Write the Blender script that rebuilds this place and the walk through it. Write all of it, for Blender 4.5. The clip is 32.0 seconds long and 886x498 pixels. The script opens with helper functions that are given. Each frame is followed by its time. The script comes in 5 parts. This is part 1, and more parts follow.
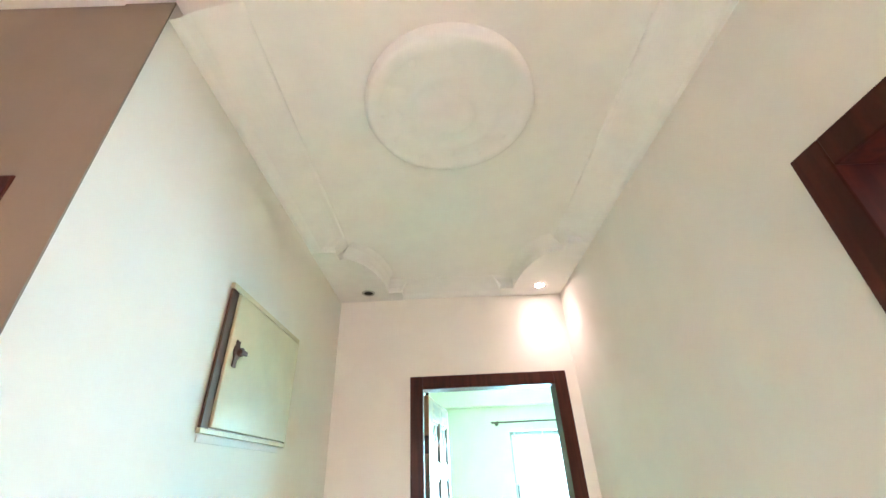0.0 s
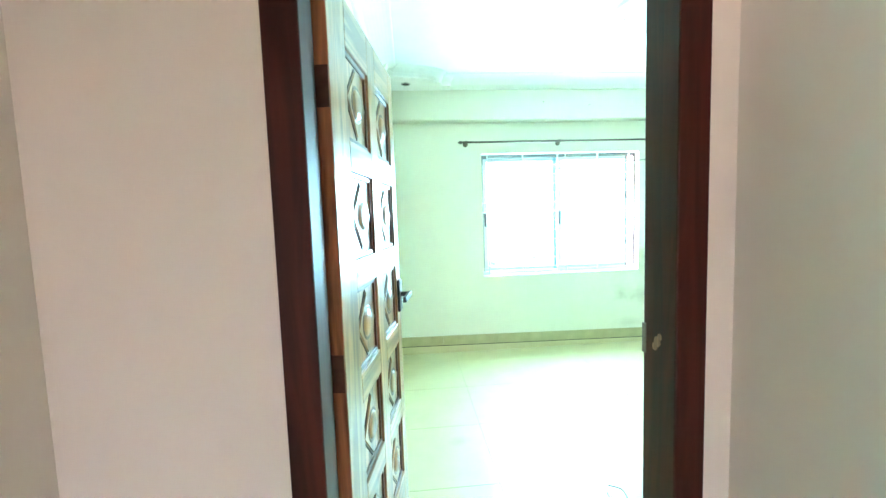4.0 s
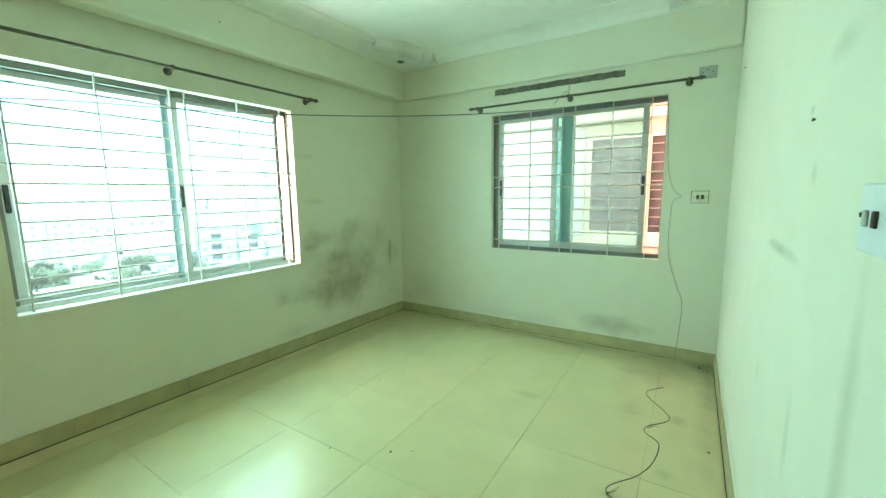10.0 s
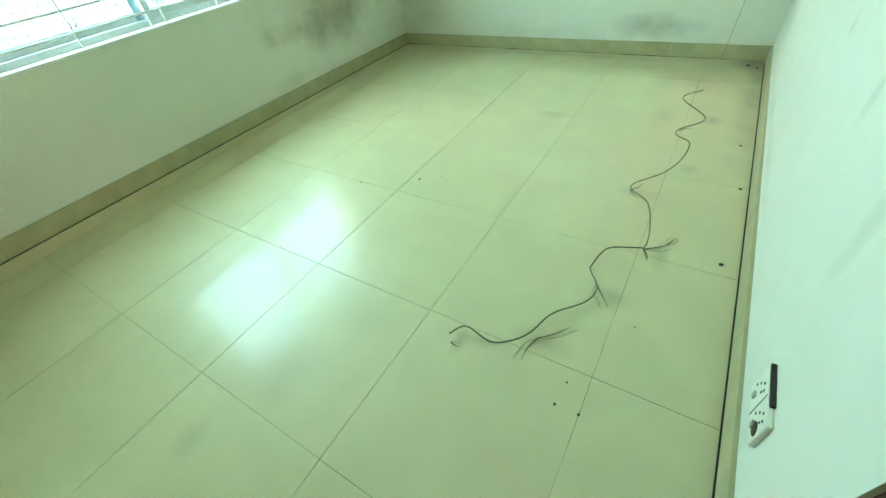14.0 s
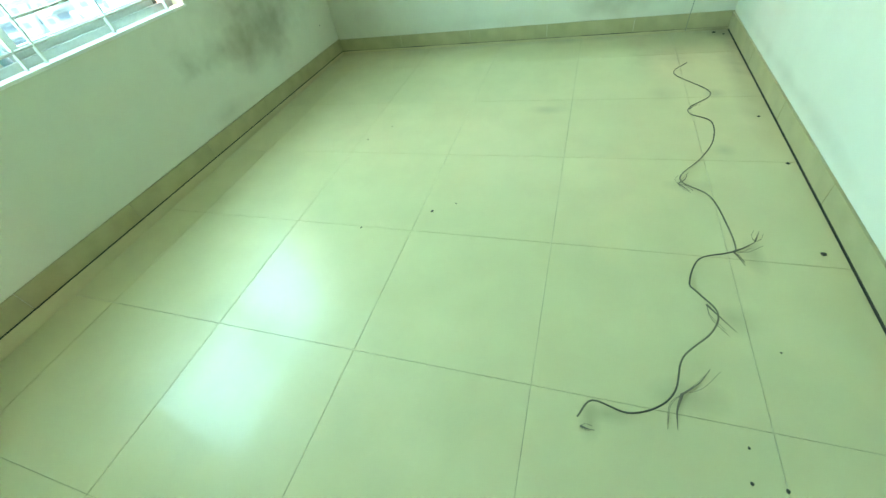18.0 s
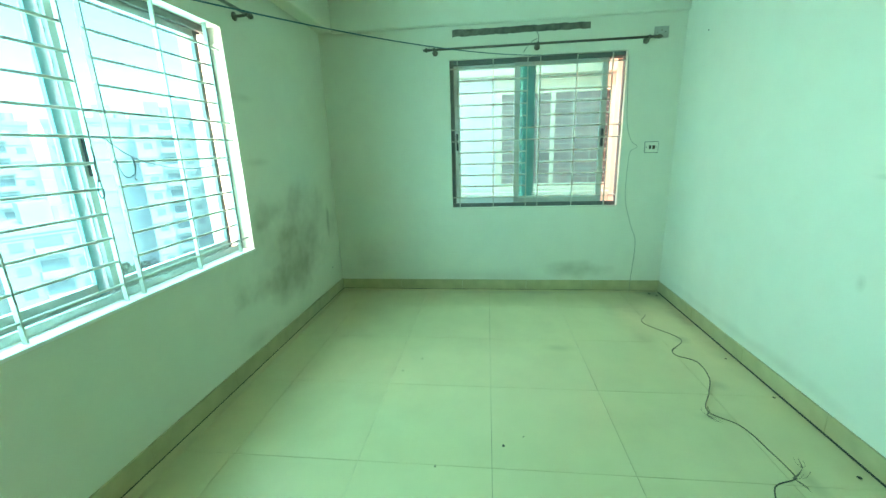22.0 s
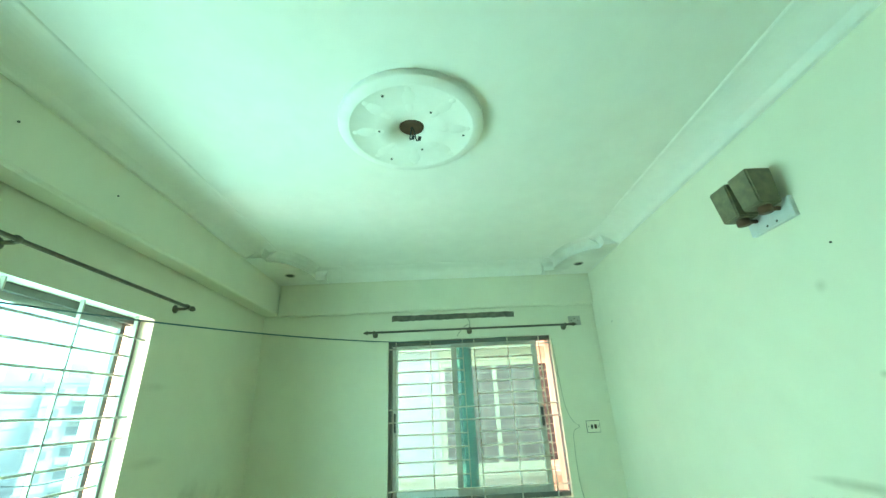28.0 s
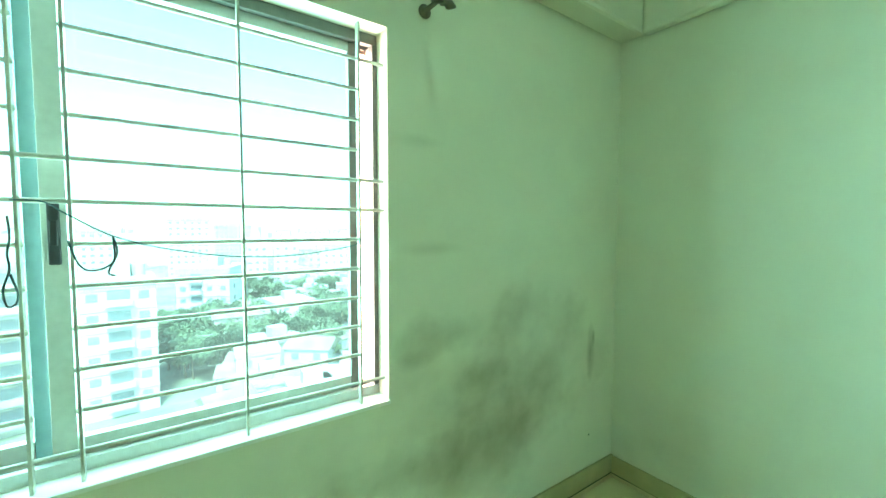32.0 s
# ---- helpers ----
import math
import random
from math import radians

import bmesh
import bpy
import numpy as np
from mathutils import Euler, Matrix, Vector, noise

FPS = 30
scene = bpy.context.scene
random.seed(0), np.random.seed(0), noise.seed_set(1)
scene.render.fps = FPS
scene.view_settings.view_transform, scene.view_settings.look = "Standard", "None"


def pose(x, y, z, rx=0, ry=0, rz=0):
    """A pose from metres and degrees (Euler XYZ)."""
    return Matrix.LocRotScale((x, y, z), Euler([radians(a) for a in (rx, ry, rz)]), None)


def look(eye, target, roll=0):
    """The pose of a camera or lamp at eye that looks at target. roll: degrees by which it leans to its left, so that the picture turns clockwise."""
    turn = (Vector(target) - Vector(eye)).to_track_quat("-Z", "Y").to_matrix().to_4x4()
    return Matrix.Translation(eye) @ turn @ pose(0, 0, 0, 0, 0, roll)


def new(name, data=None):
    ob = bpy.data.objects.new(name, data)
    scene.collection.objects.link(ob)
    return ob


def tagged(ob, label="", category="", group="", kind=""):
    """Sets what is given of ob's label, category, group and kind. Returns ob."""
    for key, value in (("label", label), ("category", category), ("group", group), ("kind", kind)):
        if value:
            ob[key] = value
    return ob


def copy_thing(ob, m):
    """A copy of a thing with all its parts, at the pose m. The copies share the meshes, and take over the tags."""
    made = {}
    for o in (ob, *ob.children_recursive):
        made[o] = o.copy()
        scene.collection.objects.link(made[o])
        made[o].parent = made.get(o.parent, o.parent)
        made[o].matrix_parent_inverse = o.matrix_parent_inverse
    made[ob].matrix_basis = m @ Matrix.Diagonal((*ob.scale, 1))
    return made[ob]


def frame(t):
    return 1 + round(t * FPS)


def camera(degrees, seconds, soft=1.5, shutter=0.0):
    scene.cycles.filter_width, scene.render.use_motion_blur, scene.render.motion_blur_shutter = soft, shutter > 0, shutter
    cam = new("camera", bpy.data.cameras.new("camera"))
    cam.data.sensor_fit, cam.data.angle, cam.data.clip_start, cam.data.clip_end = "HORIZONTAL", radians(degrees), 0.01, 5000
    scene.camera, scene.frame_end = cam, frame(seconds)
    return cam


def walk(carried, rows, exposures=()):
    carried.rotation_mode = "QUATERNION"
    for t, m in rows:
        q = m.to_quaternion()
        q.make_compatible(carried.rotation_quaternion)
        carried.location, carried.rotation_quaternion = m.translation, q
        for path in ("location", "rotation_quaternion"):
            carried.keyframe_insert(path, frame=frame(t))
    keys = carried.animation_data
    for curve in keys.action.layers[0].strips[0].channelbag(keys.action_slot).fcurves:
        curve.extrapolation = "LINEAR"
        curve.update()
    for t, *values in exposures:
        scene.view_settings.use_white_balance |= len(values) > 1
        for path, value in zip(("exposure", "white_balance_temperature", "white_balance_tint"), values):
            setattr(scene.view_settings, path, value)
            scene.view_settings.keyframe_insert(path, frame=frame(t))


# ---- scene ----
cam = camera(96.8, 32.0)
PATH = [
    (0, (-3.89, -2.655, 1.561), (-3.865, -0.922, 2.56), -2.8),
    (0.5, (-3.898, -2.634, 1.578), (-3.862, -0.977, 2.697), -2.6),
    (1, (-3.889, -2.503, 1.563), (-3.864, -0.855, 2.697), -1.7),
    (1.5, (-3.861, -2.278, 1.556), (-3.892, -0.577, 2.607), -0.5),
    (2, (-3.863, -2.033, 1.52), (-3.938, -0.161, 2.218), 0.0),
    (2.5, (-3.911, -1.727, 1.475), (-3.888, 0.271, 1.572), -1.3),
    (4.5, (-3.783, -0.745, 1.401), (-3.543, 1.233, 1.231), -1.4),
    (5, (-3.763, -0.503, 1.402), (-3.392, 1.454, 1.216), -0.7),
    (5.5, (-3.71, -0.331, 1.39), (-3.224, 1.598, 1.177), -0.5),
    (6, (-3.617, -0.176, 1.383), (-3.055, 1.73, 1.155), -1.3),
    (6.5, (-3.569, -0.058, 1.381), (-2.829, 1.782, 1.125), -0.9),
    (7, (-3.54, 0.077, 1.362), (-2.482, 1.75, 1.08), -0.8),
    (7.5, (-3.542, 0.187, 1.375), (-2.183, 1.63, 1.109), -0.4),
    (8, (-3.519, 0.217, 1.366), (-1.984, 1.479, 1.14), 0.1),
    (8.5, (-3.507, 0.217, 1.363), (-1.881, 1.364, 1.161), 0.1),
    (9, (-3.505, 0.218, 1.366), (-1.839, 1.307, 1.17), -0.1),
    (9.5, (-3.509, 0.219, 1.361), (-1.83, 1.285, 1.148), -0.4),
    (10, (-3.518, 0.223, 1.36), (-1.845, 1.283, 1.077), -0.8),
    (10.5, (-3.508, 0.226, 1.341), (-1.866, 1.292, 0.931), -1.4),
    (11, (-3.502, 0.236, 1.315), (-1.912, 1.303, 0.738), -2.3),
    (11.5, (-3.495, 0.24, 1.29), (-1.977, 1.293, 0.524), -3.5),
    (12, (-3.486, 0.241, 1.261), (-2.053, 1.267, 0.315), -4.9),
    (12.5, (-3.482, 0.245, 1.227), (-2.133, 1.233, 0.129), -6.3),
    (13, (-3.48, 0.257, 1.204), (-2.213, 1.2, -0.023), -7.4),
    (13.5, (-3.487, 0.278, 1.181), (-2.294, 1.18, -0.147), -8.3),
    (15.5, (-3.394, 0.365, 1.157), (-2.262, 1.282, -0.213), -11.2),
    (16, (-3.346, 0.385, 1.193), (-2.168, 1.315, -0.128), -11.0),
    (16.5, (-3.346, 0.412, 1.188), (-2.119, 1.309, -0.112), -10.6),
    (17, (-3.344, 0.53, 1.161), (-2.081, 1.346, -0.158), -10.7),
    (17.5, (-3.353, 0.712, 1.171), (-2.081, 1.431, -0.194), -12.0),
    (18, (-3.325, 0.88, 1.145), (-2.043, 1.492, -0.262), -12.8),
    (18.5, (-3.257, 1.083, 1.153), (-1.955, 1.567, -0.286), -12.4),
    (19, (-3.243, 1.227, 1.159), (-1.894, 1.561, -0.28), -10.5),
    (19.5, (-3.322, 1.419, 1.169), (-1.904, 1.609, -0.229), -7.4),
    (20, (-3.457, 1.579, 1.198), (-1.958, 1.696, -0.121), -5.1),
    (20.5, (-3.549, 1.603, 1.224), (-1.953, 1.71, 0.025), -3.5),
    (21, (-3.608, 1.596, 1.266), (-1.896, 1.742, 0.243), -2.5),
    (21.5, (-3.615, 1.581, 1.305), (-1.777, 1.783, 0.542), -2.3),
    (22, (-3.617, 1.568, 1.351), (-1.692, 1.792, 0.854), -1.9),
    (22.5, (-3.63, 1.584, 1.384), (-1.66, 1.792, 1.11), -1.3),
    (23, (-3.639, 1.582, 1.403), (-1.651, 1.764, 1.281), -0.7),
    (23.5, (-3.64, 1.579, 1.397), (-1.645, 1.72, 1.368), -0.4),
    (24, (-3.635, 1.568, 1.406), (-1.638, 1.66, 1.422), -0.3),
    (24.5, (-3.634, 1.547, 1.416), (-1.635, 1.595, 1.449), -0.6),
    (25, (-3.626, 1.527, 1.416), (-1.627, 1.531, 1.473), -1.0),
    (25.5, (-3.605, 1.497, 1.418), (-1.608, 1.468, 1.527), -1.4),
    (26, (-3.617, 1.471, 1.466), (-1.655, 1.432, 1.849), -1.6),
    (26.5, (-3.637, 1.459, 1.502), (-1.757, 1.433, 2.183), -1.9),
    (28.5, (-3.479, 1.436, 1.503), (-1.625, 1.393, 2.251), -2.8),
    (29, (-3.228, 1.465, 1.428), (-1.267, 1.458, 1.824), -2.6),
    (29.5, (-3.033, 1.403, 1.418), (-1.044, 1.566, 1.54), -1.3),
    (30, (-2.776, 1.403, 1.372), (-0.824, 1.836, 1.379), -0.9),
    (30.5, (-2.555, 1.449, 1.443), (-0.699, 2.184, 1.331), 0.4),
    (31, (-2.337, 1.574, 1.397), (-0.641, 2.627, 1.284), 0.2),
    (31.5, (-2.173, 1.704, 1.382), (-0.706, 3.06, 1.283), -0.1),
    (32, (-1.999, 1.828, 1.377), (-0.838, 3.453, 1.267), 0.1),
]
# exposure: (seconds, stops, kelvin, tint)
EXPO = [(0.0, 6.76, 6800, 48), (2.5, 6.88, 6900, 52), (4.5, 5.98, 6900, 57), (6.0, 5.78, 7050, 68), (7.0, 5.52, 7500, 74), (8.5, 4.56, 9400, 45), (11.0, 4.52, 9050, 45), (13.0, 4.75, 8200, 55), (15.5, 4.79, 8400, 49), (18.5, 4.83, 8200, 48), (20.5, 4.72, 8000, 41), (21.5, 4.51, 7650, 28), (22.8, 4.38, 7700, 23), (24.5, 4.38, 8850, 26), (27.0, 4.41, 8850, 28), (29.5, 4.6, 8800, 31), (31.0, 4.66, 8500, 25), (32.0, 4.62, 8700, 26)]
walk(cam, [(t, look(eye, target, roll)) for t, eye, target, roll in PATH], EXPO)

# ---- world and light ----
world = bpy.data.worlds.new("sky")
scene.world = world
world.use_nodes = True
wn = world.node_tree
sky = wn.nodes.new("ShaderNodeTexSky")
sky.sky_type = "NISHITA"
sky.sun_disc = False
sky.sun_elevation = radians(58)
sky.sun_rotation = radians(199)
sky.air_density, sky.dust_density, sky.ozone_density = 1.0, 1.0, 1.0
wn.links.new(sky.outputs[0], wn.nodes["Background"].inputs[0])
wn.nodes["Background"].inputs[1].default_value = 0.065

sun = new("sun", bpy.data.lights.new("sun", "SUN"))
sun.data.energy, sun.data.angle, sun.data.color = 1.1, radians(12), (1.0, 0.96, 0.90)
sun.matrix_world = look((-12, -35, 60), (0, 0, 0))


def sky_light(eye, target, w, h, watts):
    """Daylight that falls in through an opening, from just outside it."""
    lamp_data = bpy.data.lights.new("sky_light", "AREA")
    lamp_data.shape, lamp_data.size, lamp_data.size_y, lamp_data.energy, lamp_data.color = "RECTANGLE", w, h, watts, (0.91, 0.95, 1.0)
    o = new("sky_light", lamp_data)
    o.matrix_world = look(eye, target)
    return o


sky_light((-2.4, 4.2, 2.45), (-2.0, 0.0, 2.45), 4.8, 4.6, 125.0)          # sky in front of the wide window
sky_light((-2.2, 4.0, -0.25), (-2.2, 1.0, 2.7), 2.4, 0.8, 15.0)           # bright ground and roofs below it
sky_light((1.0, 1.15, 3.3), (-1.0, 1.15, 0.6), 1.4, 0.8, 6.5)         # sky in the gap beside the small window
sky_light((0.05, -2.95, 1.35), (-3.0, -2.2, 1.4), 0.42, 1.05, 0.25)       # balcony opening of the side room

# ---- plan ----
XW, YN, CEIL = -4.09, 3.012, 2.705          # bedroom: x XW..0, y 0..YN
CXL, CXR, CY0, CY1 = -4.57, -3.06, -2.07, -0.125   # corridor
LX0, LY0 = -6.6, -5.4            # lobby behind
LEDGE = 2.62                                # lower edge of the cornice

# ---- materials ----
def mat(name, color, rough=0.5, metal=0.0, bump=0.0, scale=20.0, var=0.06, spec=0.5, coat=0.0, big=1.3, random_tint=0.0, stains=(), placed=False):
    """Painted, plastered or plain surface: two scales of colour variation, fine relief, and stains (centre, radii, tint, strength)."""
    m = bpy.data.materials.new(name)
    m.use_nodes = True
    nt = m.node_tree
    b = nt.nodes["Principled BSDF"]
    b.inputs["Roughness"].default_value, b.inputs["Metallic"].default_value = rough, metal
    b.inputs["Specular IOR Level"].default_value, b.inputs["Coat Weight"].default_value = spec, coat
    tc = nt.nodes.new("ShaderNodeTexCoord")
    vec = nt.nodes.new("ShaderNodeNewGeometry").outputs["Position"] if placed else tc.outputs["Object"]

    made = {}

    def noise_at(s, detail=4.0):
        if (s, detail) in made:
            return made[s, detail]
        n = nt.nodes.new("ShaderNodeTexNoise")
        n.inputs["Scale"].default_value, n.inputs["Detail"].default_value = s, detail
        nt.links.new(vec, n.inputs["Vector"])
        made[s, detail] = n.outputs["Fac"]
        return n.outputs["Fac"]

    def mixed(fac, a, bcol, mode="MIX"):
        mx = nt.nodes.new("ShaderNodeMix")
        mx.data_type, mx.blend_type = "RGBA", mode
        if isinstance(fac, float):
            mx.inputs[0].default_value = fac
        else:
            nt.links.new(fac, mx.inputs[0])
        for sock, v in ((mx.inputs[6], a), (mx.inputs[7], bcol)):
            if isinstance(v, tuple):
                sock.default_value = (*v, 1)
            else:
                nt.links.new(v, sock)
        return mx.outputs[2]

    def ranged(val, a, b2, lo=0.0, hi=1.0):
        r = nt.nodes.new("ShaderNodeMapRange")
        nt.links.new(val, r.inputs[0])
        for i, v in enumerate((a, b2, lo, hi)):
            r.inputs[i + 1].default_value = v
        return r.outputs[0]

    def maths(op, a, c):
        n = nt.nodes.new("ShaderNodeMath")
        n.operation = op
        for sock, v in ((n.inputs[0], a), (n.inputs[1], c)):
            if isinstance(v, (int, float)):
                sock.default_value = v
            else:
                nt.links.new(v, sock)
        return n.outputs[0]

    dark = tuple(c * (1 - 2 * var) for c in color)
    light = tuple(min(1, c * (1 + var)) for c in color)
    col = mixed(ranged(noise_at(scale), 0.3, 0.7), dark, light)
    col = mixed(ranged(noise_at(big, 3.0), 0.35, 0.75, 0.0, 0.5), col, dark)
    if random_tint:
        oi = nt.nodes.new("ShaderNodeObjectInfo")
        col = mixed(ranged(oi.outputs["Random"], 0, 1, 0.0, random_tint), col, tuple(c * 0.75 for c in color))
    for centre, radii, tint, strength in stains:
        mp = nt.nodes.new("ShaderNodeVectorMath")
        mp.operation = "SUBTRACT"
        nt.links.new(vec, mp.inputs[0])
        mp.inputs[1].default_value = centre
        dv = nt.nodes.new("ShaderNodeVectorMath")
        dv.operation = "DIVIDE"
        nt.links.new(mp.outputs[0], dv.inputs[0])
        dv.inputs[1].default_value = radii
        ln = nt.nodes.new("ShaderNodeVectorMath")
        ln.operation = "LENGTH"
        nt.links.new(dv.outputs[0], ln.inputs[0])
        n1 = ranged(noise_at(2.9, 3.0), 0.3, 0.7, -0.42, 0.42)
        n2 = ranged(noise_at(17.0, 4.0), 0.3, 0.7, -0.06, 0.06)
        d = maths("ADD", maths("ADD", ln.outputs["Value"], n1), n2)
        f1 = ranged(d, 0.05, 1.2, strength, 0.0)
        grain = ranged(noise_at(9.0, 6.0), 0.3, 0.7, 0.62, 1.0)
        col = mixed(maths("MULTIPLY", f1, grain), col, tint)
    nt.links.new(col, b.inputs["Base Color"])
    rr = ranged(noise_at(scale * 0.6), 0.2, 0.8, rough * 0.85, min(1, rough * 1.15))
    nt.links.new(rr, b.inputs["Roughness"])
    if bump:
        bp = nt.nodes.new("ShaderNodeBump")
        bp.inputs["Strength"].default_value, bp.inputs["Distance"].default_value = bump, 0.002
        nt.links.new(noise_at(scale * 6, 6.0), bp.inputs["Height"])
        nt.links.new(bp.outputs[0], b.inputs["Normal"])
    return m


def wood(name, color, rough=0.35, along="Z", coat=0.3, contrast=0.35, spec=0.5):
    m = bpy.data.materials.new(name)
    m.use_nodes = True
    nt = m.node_tree
    b = nt.nodes["Principled BSDF"]
    b.inputs["Roughness"].default_value, b.inputs["Coat Weight"].default_value = rough, coat
    b.inputs["Coat Roughness"].default_value, b.inputs["Specular IOR Level"].default_value = 0.18, spec
    tc = nt.nodes.new("ShaderNodeTexCoord")
    mp = nt.nodes.new("ShaderNodeMapping")
    mp.inputs["Scale"].default_value = (10, 10, 0.8) if along == "Z" else ((0.8, 10, 10) if along == "X" else (10, 0.8, 10))
    nt.links.new(tc.outputs["Object"], mp.inputs[0])
    n = nt.nodes.new("ShaderNodeTexNoise")
    n.inputs["Scale"].default_value, n.inputs["Detail"].default_value, n.inputs["Distortion"].default_value = 2.2, 8.0, 1.2
    nt.links.new(mp.outputs[0], n.inputs["Vector"])
    r = nt.nodes.new("ShaderNodeValToRGB")
    r.color_ramp.elements[0].position, r.color_ramp.elements[1].position = 0.36, 0.64
    r.color_ramp.elements[0].color = (*[c * (1 - contrast) for c in color], 1)
    r.color_ramp.elements[1].color = (*[min(1, c * (1 + contrast * 0.5)) for c in color], 1)
    nt.links.new(n.outputs["Fac"], r.inputs[0])
    nt.links.new(r.outputs[0], b.inputs["Base Color"])
    bp = nt.nodes.new("ShaderNodeBump")
    bp.inputs["Strength"].default_value, bp.inputs["Distance"].default_value = 0.15, 0.001
    nt.links.new(n.outputs["Fac"], bp.inputs["Height"])
    nt.links.new(bp.outputs[0], b.inputs["Normal"])
    return m


def tinted_glass(name, tint, dust):
    m = bpy.data.materials.new(name)
    m.use_nodes = True
    nt = m.node_tree
    out = nt.nodes["Material Output"]
    nt.nodes.remove(nt.nodes["Principled BSDF"])
    tr = nt.nodes.new("ShaderNodeBsdfTransparent")
    tr.inputs[0].default_value = (*tint, 1)
    gl = nt.nodes.new("ShaderNodeBsdfGlossy")
    gl.inputs["Roughness"].default_value = 0.02
    lw = nt.nodes.new("ShaderNodeLayerWeight")
    lw.inputs[0].default_value = 0.5
    pw = nt.nodes.new("ShaderNodeMath")
    pw.operation = "POWER"
    pw.inputs[1].default_value = 5.0
    nt.links.new(lw.outputs["Facing"], pw.inputs[0])
    ad = nt.nodes.new("ShaderNodeMath")
    ad.operation = "MULTIPLY_ADD"
    ad.inputs[1].default_value, ad.inputs[2].default_value = 0.5, 0.025
    nt.links.new(pw.outputs[0], ad.inputs[0])
    mx = nt.nodes.new("ShaderNodeMixShader")
    nt.links.new(ad.outputs[0], mx.inputs[0])
    nt.links.new(tr.outputs[0], mx.inputs[1])
    nt.links.new(gl.outputs[0], mx.inputs[2])
    du = nt.nodes.new("ShaderNodeBsdfTranslucent")
    du.inputs[0].default_value = (0.72, 0.86, 0.86, 1)
    ns = nt.nodes.new("ShaderNodeTexNoise")
    ns.inputs["Scale"].default_value, ns.inputs["Detail"].default_value = 5.0, 5.0
    rg = nt.nodes.new("ShaderNodeMapRange")
    rg.inputs[1].default_value, rg.inputs[2].default_value, rg.inputs[3].default_value, rg.inputs[4].default_value = 0.3, 0.7, dust * 0.6, dust * 1.4
    nt.links.new(ns.outputs["Fac"], rg.inputs[0])
    m2 = nt.nodes.new("ShaderNodeMixShader")
    nt.links.new(rg.outputs[0], m2.inputs[0])
    nt.links.new(mx.outputs[0], m2.inputs[1])
    nt.links.new(du.outputs[0], m2.inputs[2])
    nt.links.new(m2.outputs[0], out.inputs[0])
    return m


def glow(name, color, strength):
    m = bpy.data.materials.new(name)
    m.use_nodes = True
    b = m.node_tree.nodes["Principled BSDF"]
    b.inputs["Emission Color"].default_value = (*color, 1)
    b.inputs["Emission Strength"].default_value = strength
    return m


PAINT = (0.71, 0.685, 0.545)
GREY = (0.27, 0.22, 0.12)


def smudges(spots, axis):
    """Flat stains on a wall: (along, height, half length, half height, strength)."""
    out = []
    for u, z, ru, rz, k in spots:
        out.append((((u, YN if axis == "n" else 0.0, z), (ru, 9, rz), GREY, k) if axis in "ns" else ((0.0, u, z), (9, ru, rz), GREY, k)))
    return out


M_NORTH = mat("cream paint smudged", PAINT, 0.7, bump=0.12, scale=6, var=0.016, stains=smudges((
    (-0.80, 0.66, 0.60, 0.34, 0.68), (-1.08, 0.97, 0.27, 0.075, 0.5), (-1.27, 0.90, 0.07, 0.03, 0.45), (-0.94, 0.775, 0.15, 0.055, 0.60),
    (-0.95, 0.48, 0.42, 0.14, 0.55), (-1.28, 0.51, 0.24, 0.09, 0.6), (-0.218, 0.72, 0.03, 0.16, 0.75), (-0.194, 0.81, 0.013, 0.04, 0.8),
    (-0.42, 0.54, 0.26, 0.12, 0.35), (-0.80, 1.02, 0.42, 0.13, 0.22), (-1.46, 0.20, 0.22, 0.07, 0.35), (-1.24, 1.68, 0.12, 0.03, 0.3), (-1.20, 1.30, 0.16, 0.025, 0.25)), "n"))
M_EAST = mat("cream paint scuffed", PAINT, 0.7, bump=0.12, scale=6, var=0.016, stains=smudges((
    (0.65, 0.22, 0.32, 0.08, 0.6), (1.7, 0.16, 0.5, 0.06, 0.2), (2.75, 0.3, 0.2, 0.25, 0.2)), "e"))
M_SOUTH = mat("cream paint marked", PAINT, 0.7, bump=0.12, scale=6, var=0.016, stains=smudges((
    (-2.03, 1.185, 0.24, 0.018, 0.6), (-1.865, 0.74, 0.03, 0.05, 0.4), (-2.44, 1.63, 0.11, 0.035, 0.4), (-2.33, 1.39, 0.03, 0.03, 0.4),
    (-2.70, 0.95, 0.035, 0.42, 0.35), (-2.16, 1.86, 0.03, 0.03, 0.4), (-2.35, 0.78, 0.03, 0.12, 0.35), (-2.25, 1.54, 0.02, 0.015, 0.6), (-1.2, 0.16, 0.8, 0.04, 0.25)), "s"))
M_WALL = mat("cream paint", PAINT, 0.7, bump=0.12, scale=6, var=0.016)
M_CORR = mat("beige paint", (0.79, 0.76, 0.665), 0.7, bump=0.12, scale=6, var=0.016)
# dark brown puts the shade of the unlit lobby face into its paint
M_LOBBY_SHADE = mat("shade-dark lobby paint", (0.22, 0.17, 0.12), 0.7, bump=0.12, scale=6, var=0.03)
M_CEIL = mat("white ceiling paint", (0.79, 0.785, 0.72), 0.75, bump=0.1, scale=8, var=0.02)
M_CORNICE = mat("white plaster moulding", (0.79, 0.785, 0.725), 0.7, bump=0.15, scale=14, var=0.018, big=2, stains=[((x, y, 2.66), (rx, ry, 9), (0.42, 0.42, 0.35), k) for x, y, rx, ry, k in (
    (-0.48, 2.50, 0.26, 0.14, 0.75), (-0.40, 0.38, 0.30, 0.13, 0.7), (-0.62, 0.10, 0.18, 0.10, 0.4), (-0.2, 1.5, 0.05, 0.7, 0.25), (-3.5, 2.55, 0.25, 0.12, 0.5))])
# browner patches by the cable, in the corner and along the tile edges
TILE_MARK = (0.20, 0.17, 0.10)
